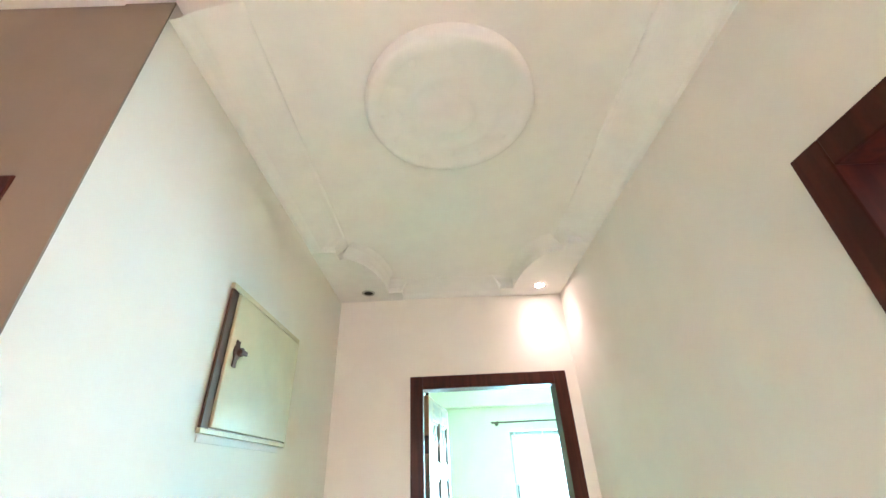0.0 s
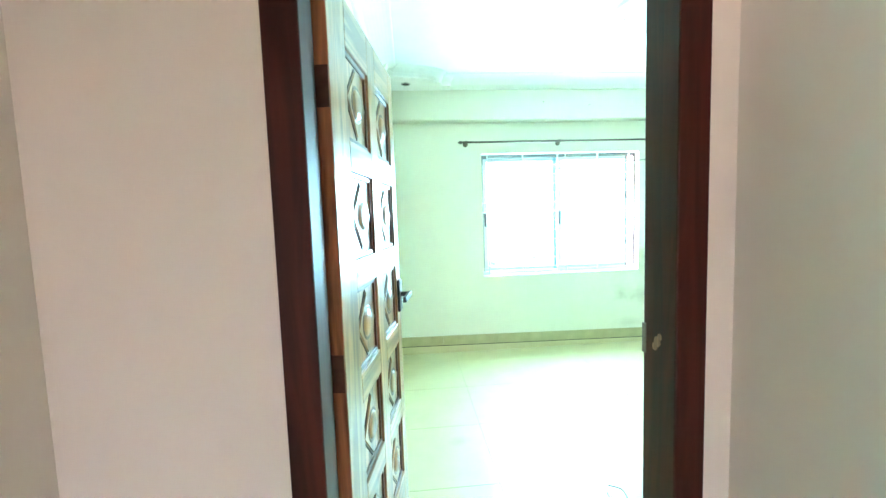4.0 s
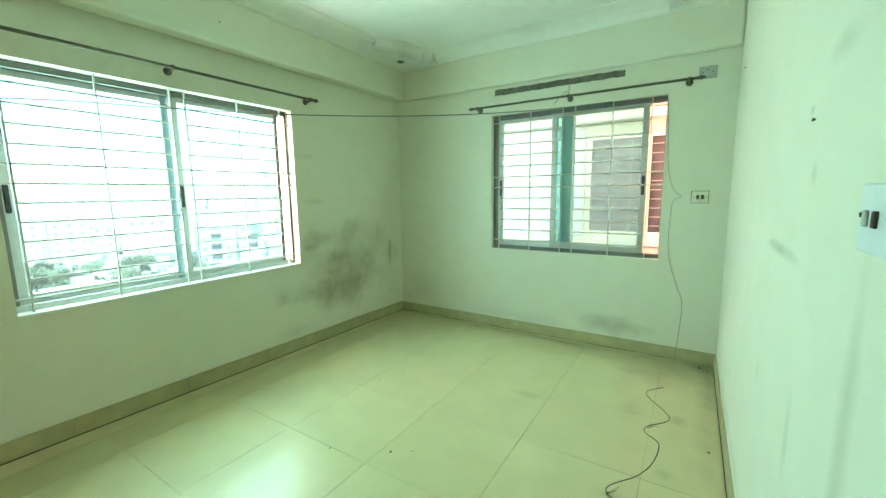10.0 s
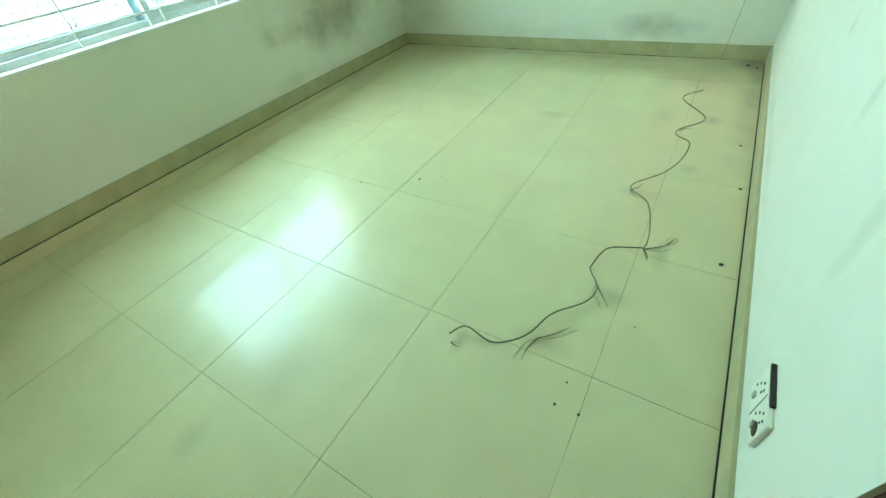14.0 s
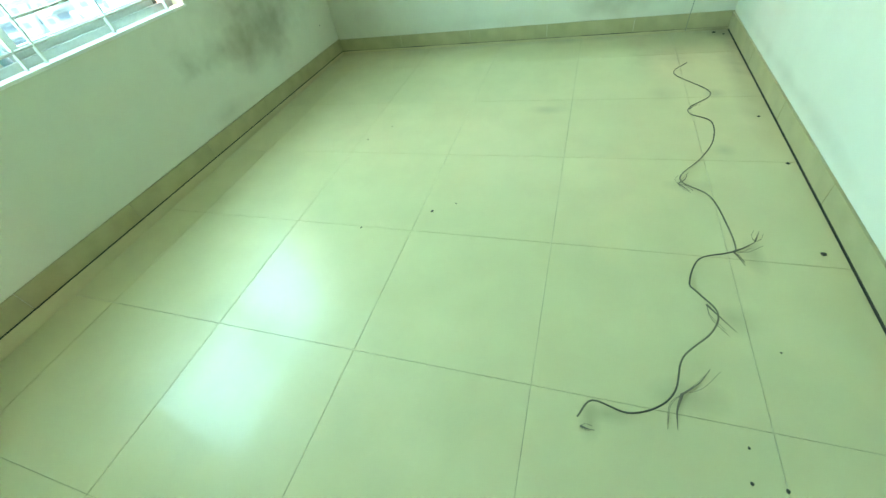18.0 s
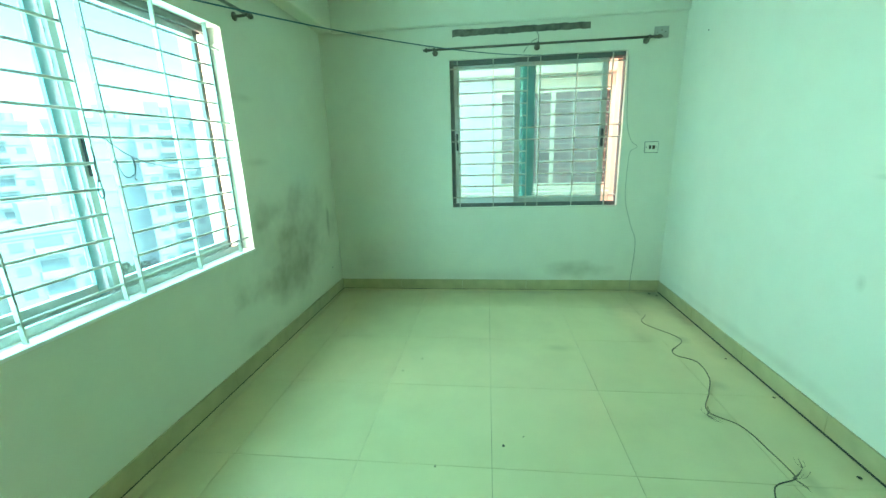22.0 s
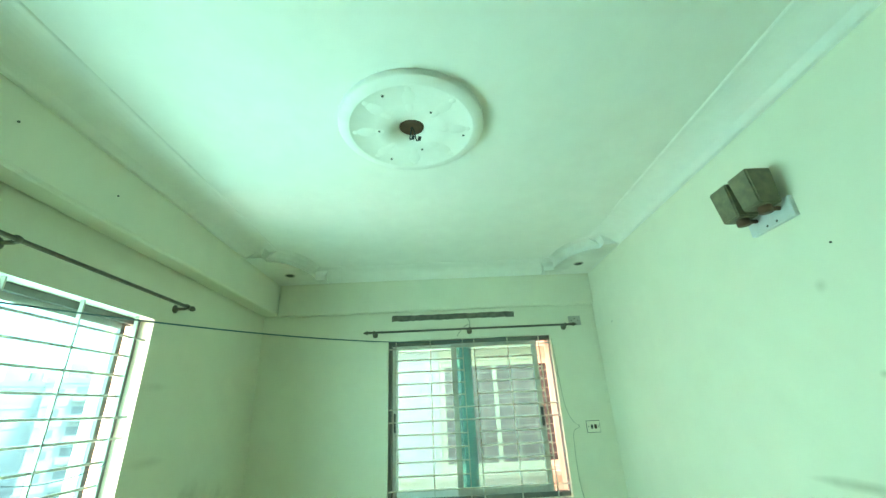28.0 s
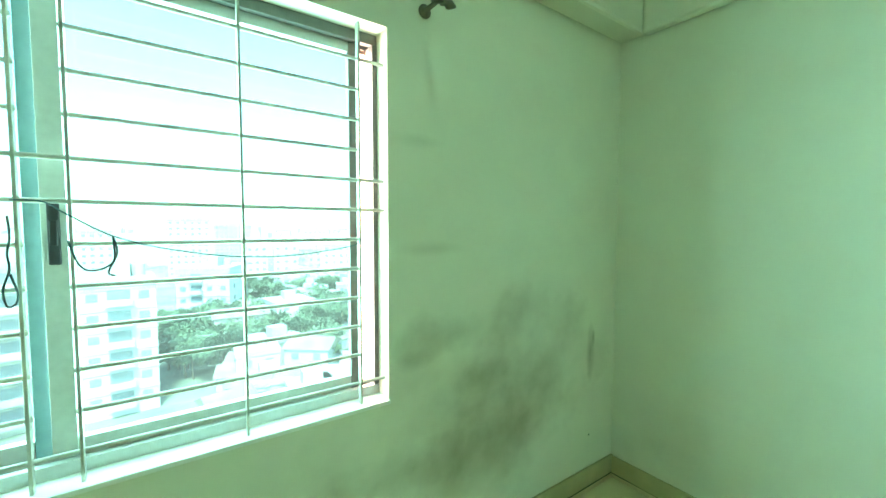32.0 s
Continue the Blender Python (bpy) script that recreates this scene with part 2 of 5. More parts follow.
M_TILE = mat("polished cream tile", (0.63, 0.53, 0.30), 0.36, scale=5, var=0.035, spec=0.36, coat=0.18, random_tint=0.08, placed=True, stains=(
    ((-2.16, 0.27, 0), (0.09, 0.035, 9), TILE_MARK, 0.5), ((-2.45, 0.38, 0), (0.06, 0.07, 9), TILE_MARK, 0.35), ((-2.74, 0.54, 0), (0.05, 0.09, 9), TILE_MARK, 0.5), ((-2.83, 0.74, 0), (0.03, 0.08, 9), TILE_MARK, 0.4),
    ((-0.95, 0.22, 0), (0.05, 0.05, 9), TILE_MARK, 0.35), ((-1.5, 0.26, 0), (0.05, 0.05, 9), TILE_MARK, 0.35), ((-1.78, 0.44, 0), (0.04, 0.10, 9), TILE_MARK, 0.3),
    ((-0.45, 0.34, 0), (0.20, 0.10, 9), TILE_MARK, 0.35), ((-0.95, 0.48, 0), (0.22, 0.08, 9), TILE_MARK, 0.25), ((-0.25, 0.30, 0), (0.34, 0.32, 9), TILE_MARK, 0.28), ((-1.11, 1.09, 0), (0.05, 0.11, 9), TILE_MARK, 0.3), ((-0.5, 0.56, 0), (0.4, 0.10, 9), TILE_MARK, 0.2), ((-0.7, 0.07, 0), (0.75, 0.07, 9), TILE_MARK, 0.35), ((-2.866, 0.783, 0), (0.06, 0.03, 9), TILE_MARK, 0.5), ((-0.06, 0.06, 0), (0.16, 0.14, 9), TILE_MARK, 0.75), ((-0.4, 0.05, 0), (0.4, 0.04, 9), TILE_MARK, 0.3), ((-0.04, 1.2, 0), (0.05, 0.9, 9), TILE_MARK, 0.25), ((-3.557, 1.366, 0), (0.075, 0.06, 9), TILE_MARK, 0.35), ((-3.3, 1.25, 0), (0.12, 0.08, 9), TILE_MARK, 0.2)))
def grout(name, pale, dark):
    """Tile-coloured grout with broken black stretches of dirt."""
    m = mat(name, pale, 0.8, scale=9, var=0.08, placed=True)
    nt = m.node_tree
    b = nt.nodes["Principled BSDF"]
    was = b.inputs["Base Color"].links[0].from_socket
    ge = nt.nodes.new("ShaderNodeNewGeometry")
    ns = nt.nodes.new("ShaderNodeTexNoise")
    ns.inputs["Scale"].default_value, ns.inputs["Detail"].default_value = 2.1, 5.0
    nt.links.new(ge.outputs["Position"], ns.inputs["Vector"])
    rp = nt.nodes.new("ShaderNodeValToRGB")
    rp.color_ramp.elements[0].position, rp.color_ramp.elements[1].position = 0.47, 0.58
    nt.links.new(ns.outputs["Fac"], rp.inputs[0])
    mx = nt.nodes.new("ShaderNodeMix")
    mx.data_type = "RGBA"
    nt.links.new(rp.outputs[0], mx.inputs[0])
    nt.links.new(was, mx.inputs[6])
    mx.inputs[7].default_value = (*dark, 1)
    nt.links.new(mx.outputs[2], b.inputs["Base Color"])
    return m


M_GROUT = grout("dirty grout", (0.44, 0.37, 0.21), (0.07, 0.058, 0.035))
M_JOINT = grout("skirting joint", (0.36, 0.29, 0.15), (0.05, 0.04, 0.025))
M_SKIRT = mat("cream tile skirting", (0.46, 0.385, 0.20), 0.36, scale=8, var=0.08, random_tint=0.1)
M_GAP = mat("black joint", (0.05, 0.045, 0.03), 0.95)
M_FRAME = wood("dark mahogany", (0.06, 0.013, 0.006), 0.5, coat=0.04, spec=0.2)
M_OAK = wood("honey brown wood", (0.44, 0.185, 0.08), 0.34, coat=0.4, contrast=0.55)
M_OAK_X = wood("honey brown wood across", (0.44, 0.185, 0.08), 0.34, along="X", coat=0.4, contrast=0.6)
M_OAKD = wood("dark brown wood edge", (0.12, 0.05, 0.022), 0.4, coat=0.3)
M_PVC = mat("yellow door paint", (0.72, 0.52, 0.12), 0.4, var=0.04)
M_ALU = mat("silver aluminium", (0.52, 0.53, 0.50), 0.4, 0.5, scale=40, var=0.05)
M_ALUD = mat("dull bronze and backlit aluminium", (0.15, 0.15, 0.135), 0.45, 0.2, scale=40, var=0.08)
M_TEAL = mat("teal coated aluminium", (0.09, 0.33, 0.35), 0.4, scale=40, var=0.05)
M_WHITE = mat("white powder-coated aluminium", (0.80, 0.82, 0.80), 0.35, scale=40, var=0.03)
M_RUBBER = mat("black plastic", (0.02, 0.02, 0.022), 0.45)
M_GRILLE = mat("cream enamel paint on steel", (0.54, 0.525, 0.45), 0.4, scale=40, var=0.08)
M_ROD = mat("antique dark metal", (0.17, 0.145, 0.105), 0.38, 0.7, scale=40, var=0.15)
M_PLATE = mat("ivory plastic", (0.76, 0.72, 0.57), 0.35, var=0.02)
M_PLATEB = mat("bluish white plastic", (0.60, 0.68, 0.68), 0.35, var=0.03)
M_PLATED = mat("grey dusty plastic", (0.42, 0.41, 0.35), 0.5, var=0.1)
M_LAMP = mat("dusty grey-brown glass shade", (0.17, 0.155, 0.09), 0.5, bump=0.9, scale=30, var=0.2)
M_CHROME = mat("brushed chrome", (0.62, 0.64, 0.66), 0.2, 1.0)
M_PALEMETAL = mat("dull pale metal", (0.60, 0.63, 0.62), 0.45, 0.2, var=0.05)
M_RUST = mat("rusty brown metal", (0.13, 0.055, 0.03), 0.6, 0.4, var=0.2)
M_BOX = mat("cream enamelled steel", (0.62, 0.53, 0.31), 0.4, scale=10, var=0.04)
M_SALMON = mat("salmon exterior paint", (0.82, 0.48, 0.34), 0.8, bump=0.2, scale=12, var=0.06)
M_CREAMX = mat("cream exterior paint", (0.66, 0.60, 0.50), 0.8, bump=0.2, scale=12, var=0.06)
M_LILAC = mat("pale weathered exterior paint", (0.56, 0.53, 0.55), 0.8, bump=0.2, scale=8, var=0.06)
M_CEMENT = mat("raw cement", (0.17, 0.155, 0.115), 0.95, bump=0.8, scale=18, var=0.25)
M_CABLE = mat("grey-green cable", (0.25, 0.25, 0.17), 0.5)
M_CORD = mat("dusty olive cable", (0.20, 0.17, 0.09), 0.55, scale=4, var=0.45)
M_ROPE = mat("teal nylon cord", (0.03, 0.11, 0.11), 0.6)
M_DUST = mat("grey-brown lint and dust", (0.15, 0.125, 0.085), 1.0)
M_DIRT = mat("dark grit", (0.06, 0.05, 0.035), 0.9)
M_DARKGLASS = mat("dark dusty window glass", (0.085, 0.09, 0.095), 0.45, scale=6, var=0.25, big=3)
M_GLASS = tinted_glass("teal tinted glass", (0.36, 0.69, 0.705), 0.006)
M_GLASS_DUSTY = tinted_glass("dusty teal tinted glass", (0.44, 0.80, 0.785), 0.09)
M_LED = glow("lit downlight", (1.0, 0.9, 0.8), 1.2)
M_BLACK = mat("dark recess", (0.03, 0.02, 0.015), 0.9)

# ---- mesh helpers ----
def mesh_of(bm, name, material, smooth=False):
    me = bpy.data.meshes.new(name)
    bmesh.ops.recalc_face_normals(bm, faces=bm.faces[:])
    bm.to_mesh(me)
    bm.free()
    for mm in material if isinstance(material, (list, tuple)) else (material,):
        me.materials.append(mm)
    if smooth:
        for p in me.polygons:
            p.use_smooth = True
    return me


def part(name, bm, material, parent=None, label="", smooth=False):
    ob = new(name, mesh_of(bm, name, material, smooth))
    if parent is not None:
        ob.parent = parent
    return tagged(ob, label=label)


def thing(name, label, category, at=(0, 0, 0), turn=0.0, group="", kind=""):
    ob = new(name)
    ob.empty_display_size = 0.1
    ob.matrix_basis = pose(*at, 0, 0, turn)
    return tagged(ob, label, category, group, kind)


def box(bm, x0, y0, z0, x1, y1, z1, bevel=0.0, mi=0):
    v = [bm.verts.new((x, y, z)) for x in (x0, x1) for y in (y0, y1) for z in (z0, z1)]
    fs = [bm.faces.new([v[i] for i in q]) for q in ((0, 1, 3, 2), (4, 6, 7, 5), (0, 4, 5, 1), (2, 3, 7, 6), (0, 2, 6, 4), (1, 5, 7, 3))]
    for fc in fs:
        fc.material_index = mi
    if bevel:
        es = list({e for fc in fs for e in fc.edges})
        bmesh.ops.bevel(bm, geom=es, offset=bevel, segments=2, profile=0.5, affect="EDGES")


def cyl(bm, p0, p1, r, n=10, r1=None, caps=True):
    p0, p1 = Vector(p0), Vector(p1)
    d = (p1 - p0).normalized()
    a = d.orthogonal().normalized()
    b = d.cross(a)
    rings = []
    for p, rr in ((p0, r), (p1, r if r1 is None else r1)):
        rings.append([bm.verts.new(p + rr * (math.cos(2 * math.pi * i / n) * a + math.sin(2 * math.pi * i / n) * b)) for i in range(n)])
    for i in range(n):
        bm.faces.new((rings[0][i], rings[0][(i + 1) % n], rings[1][(i + 1) % n], rings[1][i]))
    if caps:
        bm.faces.new(rings[0][::-1])
        bm.faces.new(rings[1])


def lathe(bm, profile, centre, axis="Z", n=32):
    """Turn (radius, height) pairs about an axis through centre."""
    c = Vector(centre)
    ax = {"X": Vector((1, 0, 0)), "Y": Vector((0, 1, 0)), "Z": Vector((0, 0, 1))}[axis]
    a = ax.orthogonal().normalized()
    b = ax.cross(a)
    rings = []
    for r, h in profile:
        if r < 1e-5:
            rings.append([bm.verts.new(c + h * ax)])
        else:
            rings.append([bm.verts.new(c + h * ax + r * (math.cos(2 * math.pi * i / n) * a + math.sin(2 * math.pi * i / n) * b)) for i in range(n)])
    for s, t in zip(rings, rings[1:]):
        for i in range(n):
            j = (i + 1) % n
            if len(s) == 1 and len(t) > 1:
                bm.faces.new((s[0], t[j], t[i]))
            elif len(t) == 1 and len(s) > 1:
                bm.faces.new((s[i], s[j], t[0]))
            elif len(s) > 1:
                bm.faces.new((s[i], s[j], t[j], t[i]))


def tube(bm, pts, r, n=6):
    pts = [Vector(p) for p in pts]
    prev, a = None, None
    for k, p in enumerate(pts):
        d = (pts[min(k + 1, len(pts) - 1)] - pts[max(k - 1, 0)]).normalized()
        a = d.orthogonal().normalized() if a is None else (a - d * a.dot(d)).normalized()
        b = d.cross(a)
        ring = [bm.verts.new(p + r * (math.cos(2 * math.pi * i / n) * a + math.sin(2 * math.pi * i / n) * b)) for i in range(n)]
        if prev:
            for i in range(n):
                bm.faces.new((prev[i], prev[(i + 1) % n], ring[(i + 1) % n], ring[i]))
        else:
            bm.faces.new(ring[::-1])
        prev = ring
    bm.faces.new(prev)


def spline(pts, steps=8):
    """Catmull-Rom through points."""
    pts = [Vector(p) for p in pts]
    ext = [2 * pts[0] - pts[1]] + pts + [2 * pts[-1] - pts[-2]]
    out = []
    for i in range(1, len(ext) - 2):
        p0, p1, p2, p3 = ext[i - 1 : i + 3]
        for s in range(steps):
            u = s / steps
            out.append(0.5 * (2 * p1 + (p2 - p0) * u + (2 * p0 - 5 * p1 + 4 * p2 - p3) * u * u + (3 * p1 - p0 - 3 * p2 + p3) * u**3))
    return out + [pts[-1]]


def wall(name, material, axis, a, b, u0, u1, z0, z1, holes=()):
    """A wall with thickness from a to b across the axis, from u0 to u1 along it; holes (u0, u1, z0, z1) go through."""
    us = sorted({u0, u1, *[h for q in holes for h in q[:2]]})
    zs = sorted({z0, z1, *[h for q in holes for h in q[2:]]})
    bm = bmesh.new()
    cache = {}

    def vert(c, u, z):
        key = (round(c, 4), round(u, 4), round(z, 4))
        if key not in cache:
            cache[key] = bm.verts.new((c, u, z) if axis == "x" else (u, c, z))
        return cache[key]

    def solid(i, k):
        if not (0 <= i < len(us) - 1 and 0 <= k < len(zs) - 1):
            return False
        mu, mz = (us[i] + us[i + 1]) / 2, (zs[k] + zs[k + 1]) / 2
        return not any(q[0] < mu < q[1] and q[2] < mz < q[3] for q in holes)

    for i in range(len(us) - 1):
        for k in range(len(zs) - 1):
            if not solid(i, k):
                continue
            ua, ub, za, zb = us[i], us[i + 1], zs[k], zs[k + 1]
            for c in (a, b):
                bm.faces.new([vert(c, ua, za), vert(c, ub, za), vert(c, ub, zb), vert(c, ua, zb)])
            if not solid(i - 1, k):
                bm.faces.new([vert(a, ua, za), vert(b, ua, za), vert(b, ua, zb), vert(a, ua, zb)])
            if not solid(i + 1, k):
                bm.faces.new([vert(a, ub, za), vert(b, ub, za), vert(b, ub, zb), vert(a, ub, zb)])
            if not solid(i, k - 1):
                bm.faces.new([vert(a, ua, za), vert(a, ub, za), vert(b, ub, za), vert(b, ua, za)])
            if not solid(i, k + 1):
                bm.faces.new([vert(a, ua, zb), vert(a, ub, zb), vert(b, ub, zb), vert(b, ua, zb)])
    ob = part(name, bm, material)
    return tagged(ob, kind="structure")


# ---- openings ----
W1 = (-3.055, -1.38, 0.782, 2.03)      # x0, x1, z0, z1 in the north wall
W2 = (0.43, 1.885, 0.81, 2.072)        # y0, y1, z0, z1 in the east wall
DOOR = (-4.097, -3.128, 0.0, 2.103)    # in the south wall
BATH = (1.78, 2.60, 0.0, 2.19)         # y in the west wall
VENT = (1.78, 2.62, 2.27, 2.60)
RDOOR = (-2.86, -1.955, 0.0, 2.155)    # y in the corridor's east wall
LDOOR = (-5.6, -4.70, 0.0, 2.10)       # x in the lobby's north wall

TOP = 2.95
wall("wall_north", M_NORTH, "y", YN, YN + 0.13, XW - 1.4, 0.0, -0.02, TOP, [W1])
tagged(bpy.data.objects["wall_north"], "cream painted wall with grey smudges below the window", "wall")
wall("wall_east", M_EAST, "x", 0.0, 0.13, -0.125, YN + 0.13, -0.02, TOP, [W2])
tagged(bpy.data.objects["wall_east"], "cream painted wall with a barred window", "wall")
wall("wall_south", M_SOUTH, "y", -0.125, 0.0, XW - 1.4, 0.0, -0.02, TOP, [DOOR])
tagged(bpy.data.objects["wall_south"], "cream painted wall with scuff marks", "wall")
wall("wall_west", M_WALL, "x", XW - 0.13, XW, 0.0, YN, -0.02, TOP, [BATH, VENT])
tagged(bpy.data.objects["wall_west"], "cream painted wall with a bathroom door", "wall")
# the end wall of the corridor is the other face of the south wall, painted beige
wall("wall_corridor_end", M_CORR, "y", -0.130, -0.125, CXL, CXR, -0.02, TOP, [DOOR])
wall("wall_corridor_west", M_CORR, "x", CXL - 0.13, CXL, CY0, -0.125, -0.02, TOP)
wall("wall_corridor_east", M_CORR, "x", CXR, CXR + 0.13, LY0, -0.125, -0.02, TOP, [RDOOR])
wall("wall_lobby_north", M_LOBBY_SHADE, "y", CY0, CY0 + 0.13, LX0, CXL - 0.13, -0.02, TOP, [LDOOR])
# thin added skin carries the same shade colour round the wall's end
wall("wall_corner_lobby", M_LOBBY_SHADE, "y", CY0 - 0.004, CY0, CXL - 0.134, CXL, -0.02, TOP)
tagged(bpy.data.objects["wall_corner_lobby"], "thin skin in the shade colour on the lobby wall's end", "wall")
wall("wall_lobby_west", M_CORR, "x", LX0 - 0.13, LX0, LY0, CY0 + 0.13, -0.02, TOP)
# unseen opening added in this wall to let daylight into the corridor
wall("wall_lobby_south", M_CORR, "y", LY0 - 0.13, LY0, LX0 - 0.13, CXR + 0.13, -0.02, TOP, [(-4.40, -3.95, 0.1, 2.1)])
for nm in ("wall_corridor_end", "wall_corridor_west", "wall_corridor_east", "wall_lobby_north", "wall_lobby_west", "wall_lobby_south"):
    tagged(bpy.data.objects[nm], "plain %s painted corridor wall" % ("shade-darkened" if "lobby_north" in nm else "beige"), "wall")
# bathroom and side room shells, closed and dark
for nm, a in (("wall_bathroom", (XW - 1.4, 0.0, XW - 1.3, YN)), ("wall_far_lobby_room", (LX0, -0.6, CXL - 0.2, -0.5))):
    bm = bmesh.new()
    box(bm, a[0], a[1], -0.02, a[2], a[3], TOP)
    tagged(part(nm, bm, M_WALL), "plain painted wall of the next room", "wall", kind="structure")

# side room off the corridor, daylit by its own balcony opening
wall("wall_side_room_east", M_WALL, "x", 0.0, 0.13, -4.2, -0.125, -0.02, TOP, [(-3.2, -2.75, 0.9, 2.0)])
wall("wall_side_room_south", M_WALL, "y", -4.33, -4.2, CXR + 0.13, 0.13, -0.02, TOP)
for nm in ("wall_side_room_east", "wall_side_room_south"):
    tagged(bpy.data.objects[nm], "plain painted wall of the next room", "wall")

# outer skin with the salmon reveals
wall("facade_north", M_SALMON, "y", YN + 0.13, YN + 0.26, XW - 1.5, 0.26, -30, 8, [(W1[0] + 0.0, W1[1] + 0.0, W1[2] - 0.02, W1[3])])
# east wall's unseen upper height is added to shut sky out of the gap
wall("facade_east", M_SALMON, "x", 0.13, 0.26, -8, YN + 0.13, -30, 16, [(-3.2, -2.75, 0.9, 2.0), (W2[0] - 0.0, W2[1] + 0.0, W2[2] - 0.02, W2[3])])
for nm in ("facade_north", "facade_east"):
    tagged(bpy.data.objects[nm], "salmon painted outer wall of the apartment block", "facade")

# beams
bm = bmesh.new()
box(bm, XW, YN - 0.13, 2.335, 0, YN, TOP, 0.016)
tagged(part("beam_north", bm, M_WALL), "cream painted ceiling beam above the window", "beam", kind="structure")
bm = bmesh.new()
box(bm, -0.05, 0, 2.325, 0, YN - 0.13, TOP, 0.016)
tagged(part("beam_east", bm, M_WALL), "cream painted shallow ceiling beam", "beam", kind="structure")

# ---- ceilings ----
def ceiling(name, x0, y0, x1, y1, z, material):
    bm = bmesh.new()
    box(bm, x0, y0, z, x1, y1, z + 0.08)
    return tagged(part(name, bm, material), "flat white painted ceiling", "ceiling", kind="structure")


def cornice(name, x0, y0, x1, y1, zlow, zhigh, width, sides="nsew", plate=(0.72, 0.45), corners=("sw", "se", "nw", "ne"), lip=0.018, tab=0.13):
    """Coved cornice round a room, with lower scalloped plates in the corners."""
    bm = bmesh.new()
    prof = [(0.0, zlow), (lip, zlow + 0.002), (lip + 0.010, zlow + 0.008)]
    for i in range(1, 9):
        u = i / 8
        prof.append((lip + 0.010 + (width - lip - 0.010) * u, zlow + 0.016 + (zhigh - zlow - 0.022) * math.sin(u * math.pi / 2)))
    prof += [(width + 0.004, zhigh - 0.004), (width + 0.012, zhigh + 0.004)]

    def strip(fn, length0, length1):
        rows = [[bm.verts.new(fn(o, l, z)) for o, z in prof] for l in (length0, length1)]
        for i in range(len(prof) - 1):
            bm.faces.new((rows[0][i], rows[0][i + 1], rows[1][i + 1], rows[1][i]))

    if "s" in sides:
        strip(lambda o, l, z: (l, y0 + o, z), x0, x1)
    if "n" in sides:
        strip(lambda o, l, z: (l, y1 - o, z), x0, x1)
    if "w" in sides:
        strip(lambda o, l, z: (x0 + o, l, z), y0, y1)
    if "e" in sides:
        strip(lambda o, l, z: (x1 - o, l, z), y0, y1)
    px, py = plate
    for c in corners:
        cx, sx = (x0, 1) if "w" in c else (x1, -1)
        cy, sy = (y0, 1) if "s" in c else (y1, -1)

        def outline(grow):
            e = [(px + grow, 0.0), (px + grow, tab + grow), (px - 0.09, tab + grow)]
            for i in range(1, 12):
                a = math.pi / 2 * i / 12
                e.append((tab + (px - 0.09 - tab) * math.cos(a) + grow, tab + (py - 0.09 - tab) * math.sin(a) + grow + 0.02))
            e += [(tab + grow, py - 0.09), (tab + grow, py + grow), (0.0, py + grow)]
            return [(cx, cy)] + [(cx + sx * a, cy + sy * b) for a, b in e]

        rings = []
        for grow, z in ((0.0, zlow - 0.003), (0.0, zlow + 0.010), (-0.010, zlow + 0.012), (-0.004, zlow + 0.035), (0.02, zhigh - 0.016), (0.05, zhigh + 0.001)):
            rings.append([bm.verts.new((x, y, z)) for x, y in outline(grow)])
        bm.faces.new(rings[0])
        for r0, r1 in zip(rings, rings[1:]):
            for i in range(1, len(r0) - 1):
                bm.faces.new((r0[i], r0[i + 1], r1[i + 1], r1[i]))
    return tagged(part(name, bm, M_CORNICE), "white plaster cove moulding with scalloped corner plates", "cornice", kind="structure")


ceiling("ceiling", XW, 0, 0, YN, CEIL, M_CEIL)
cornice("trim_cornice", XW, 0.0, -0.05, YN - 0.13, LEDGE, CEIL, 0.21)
ceiling("ceiling_corridor", CXL - 0.1, CY0 - 0.0, CXR + 0.1, CY1, 2.70, M_CEIL)
cornice("trim_cornice_corridor", CXL, CY0, CXR, CY1, 2.625, 2.70, 0.17, plate=(0.43, 0.70), corners=("nw", "ne"), sides="new")
ceiling("ceiling_side_room", CXR + 0.13, -4.2, 0, -0.125, 2.75, M_CEIL)
ceiling("ceiling_lobby", LX0, LY0, CXR + 0.13, CY0, 2.70, M_CEIL)
ceiling("ceiling_bathroom", XW - 1.4, 0, XW, YN, 2.75, M_CEIL)
bm = bmesh.new()
box(bm, LX0 - 0.2, LY0 - 0.2, TOP, 0.2, YN + 0.13, TOP + 0.12)
tagged(part("ceiling_slab", bm, M_CEMENT), "bare concrete slab above the rooms", "slab", kind="structure")

# ---- downlights and roses ----
def downlight(at, lit, label):
    t = thing("downlight", label, "downlight", at, group="recessed downlights")
    bm = bmesh.new()
    lathe(bm, [(0.030, 0.0), (0.030, -0.004), (0.040, -0.006), (0.043, -0.002), (0.043, 0.0)], (0, 0, 0), n=24)
    part("rim", bm, M_PLATED, t, "dull metal rim", True)
    bm = bmesh.new()
    if lit:
        lathe(bm, [(0.0, -0.003), (0.029, -0.002)], (0, 0, 0), n=20)
        part("bulb", bm, M_LED, t, "glowing warm white bulb", True)
    else:
        lathe(bm, [(0.030, -0.002), (0.026, -0.001), (0.0, -0.0015)], (0, 0, 0), n=20)
        part("socket", bm, M_BLACK, t, "empty dark socket", True)
    return t


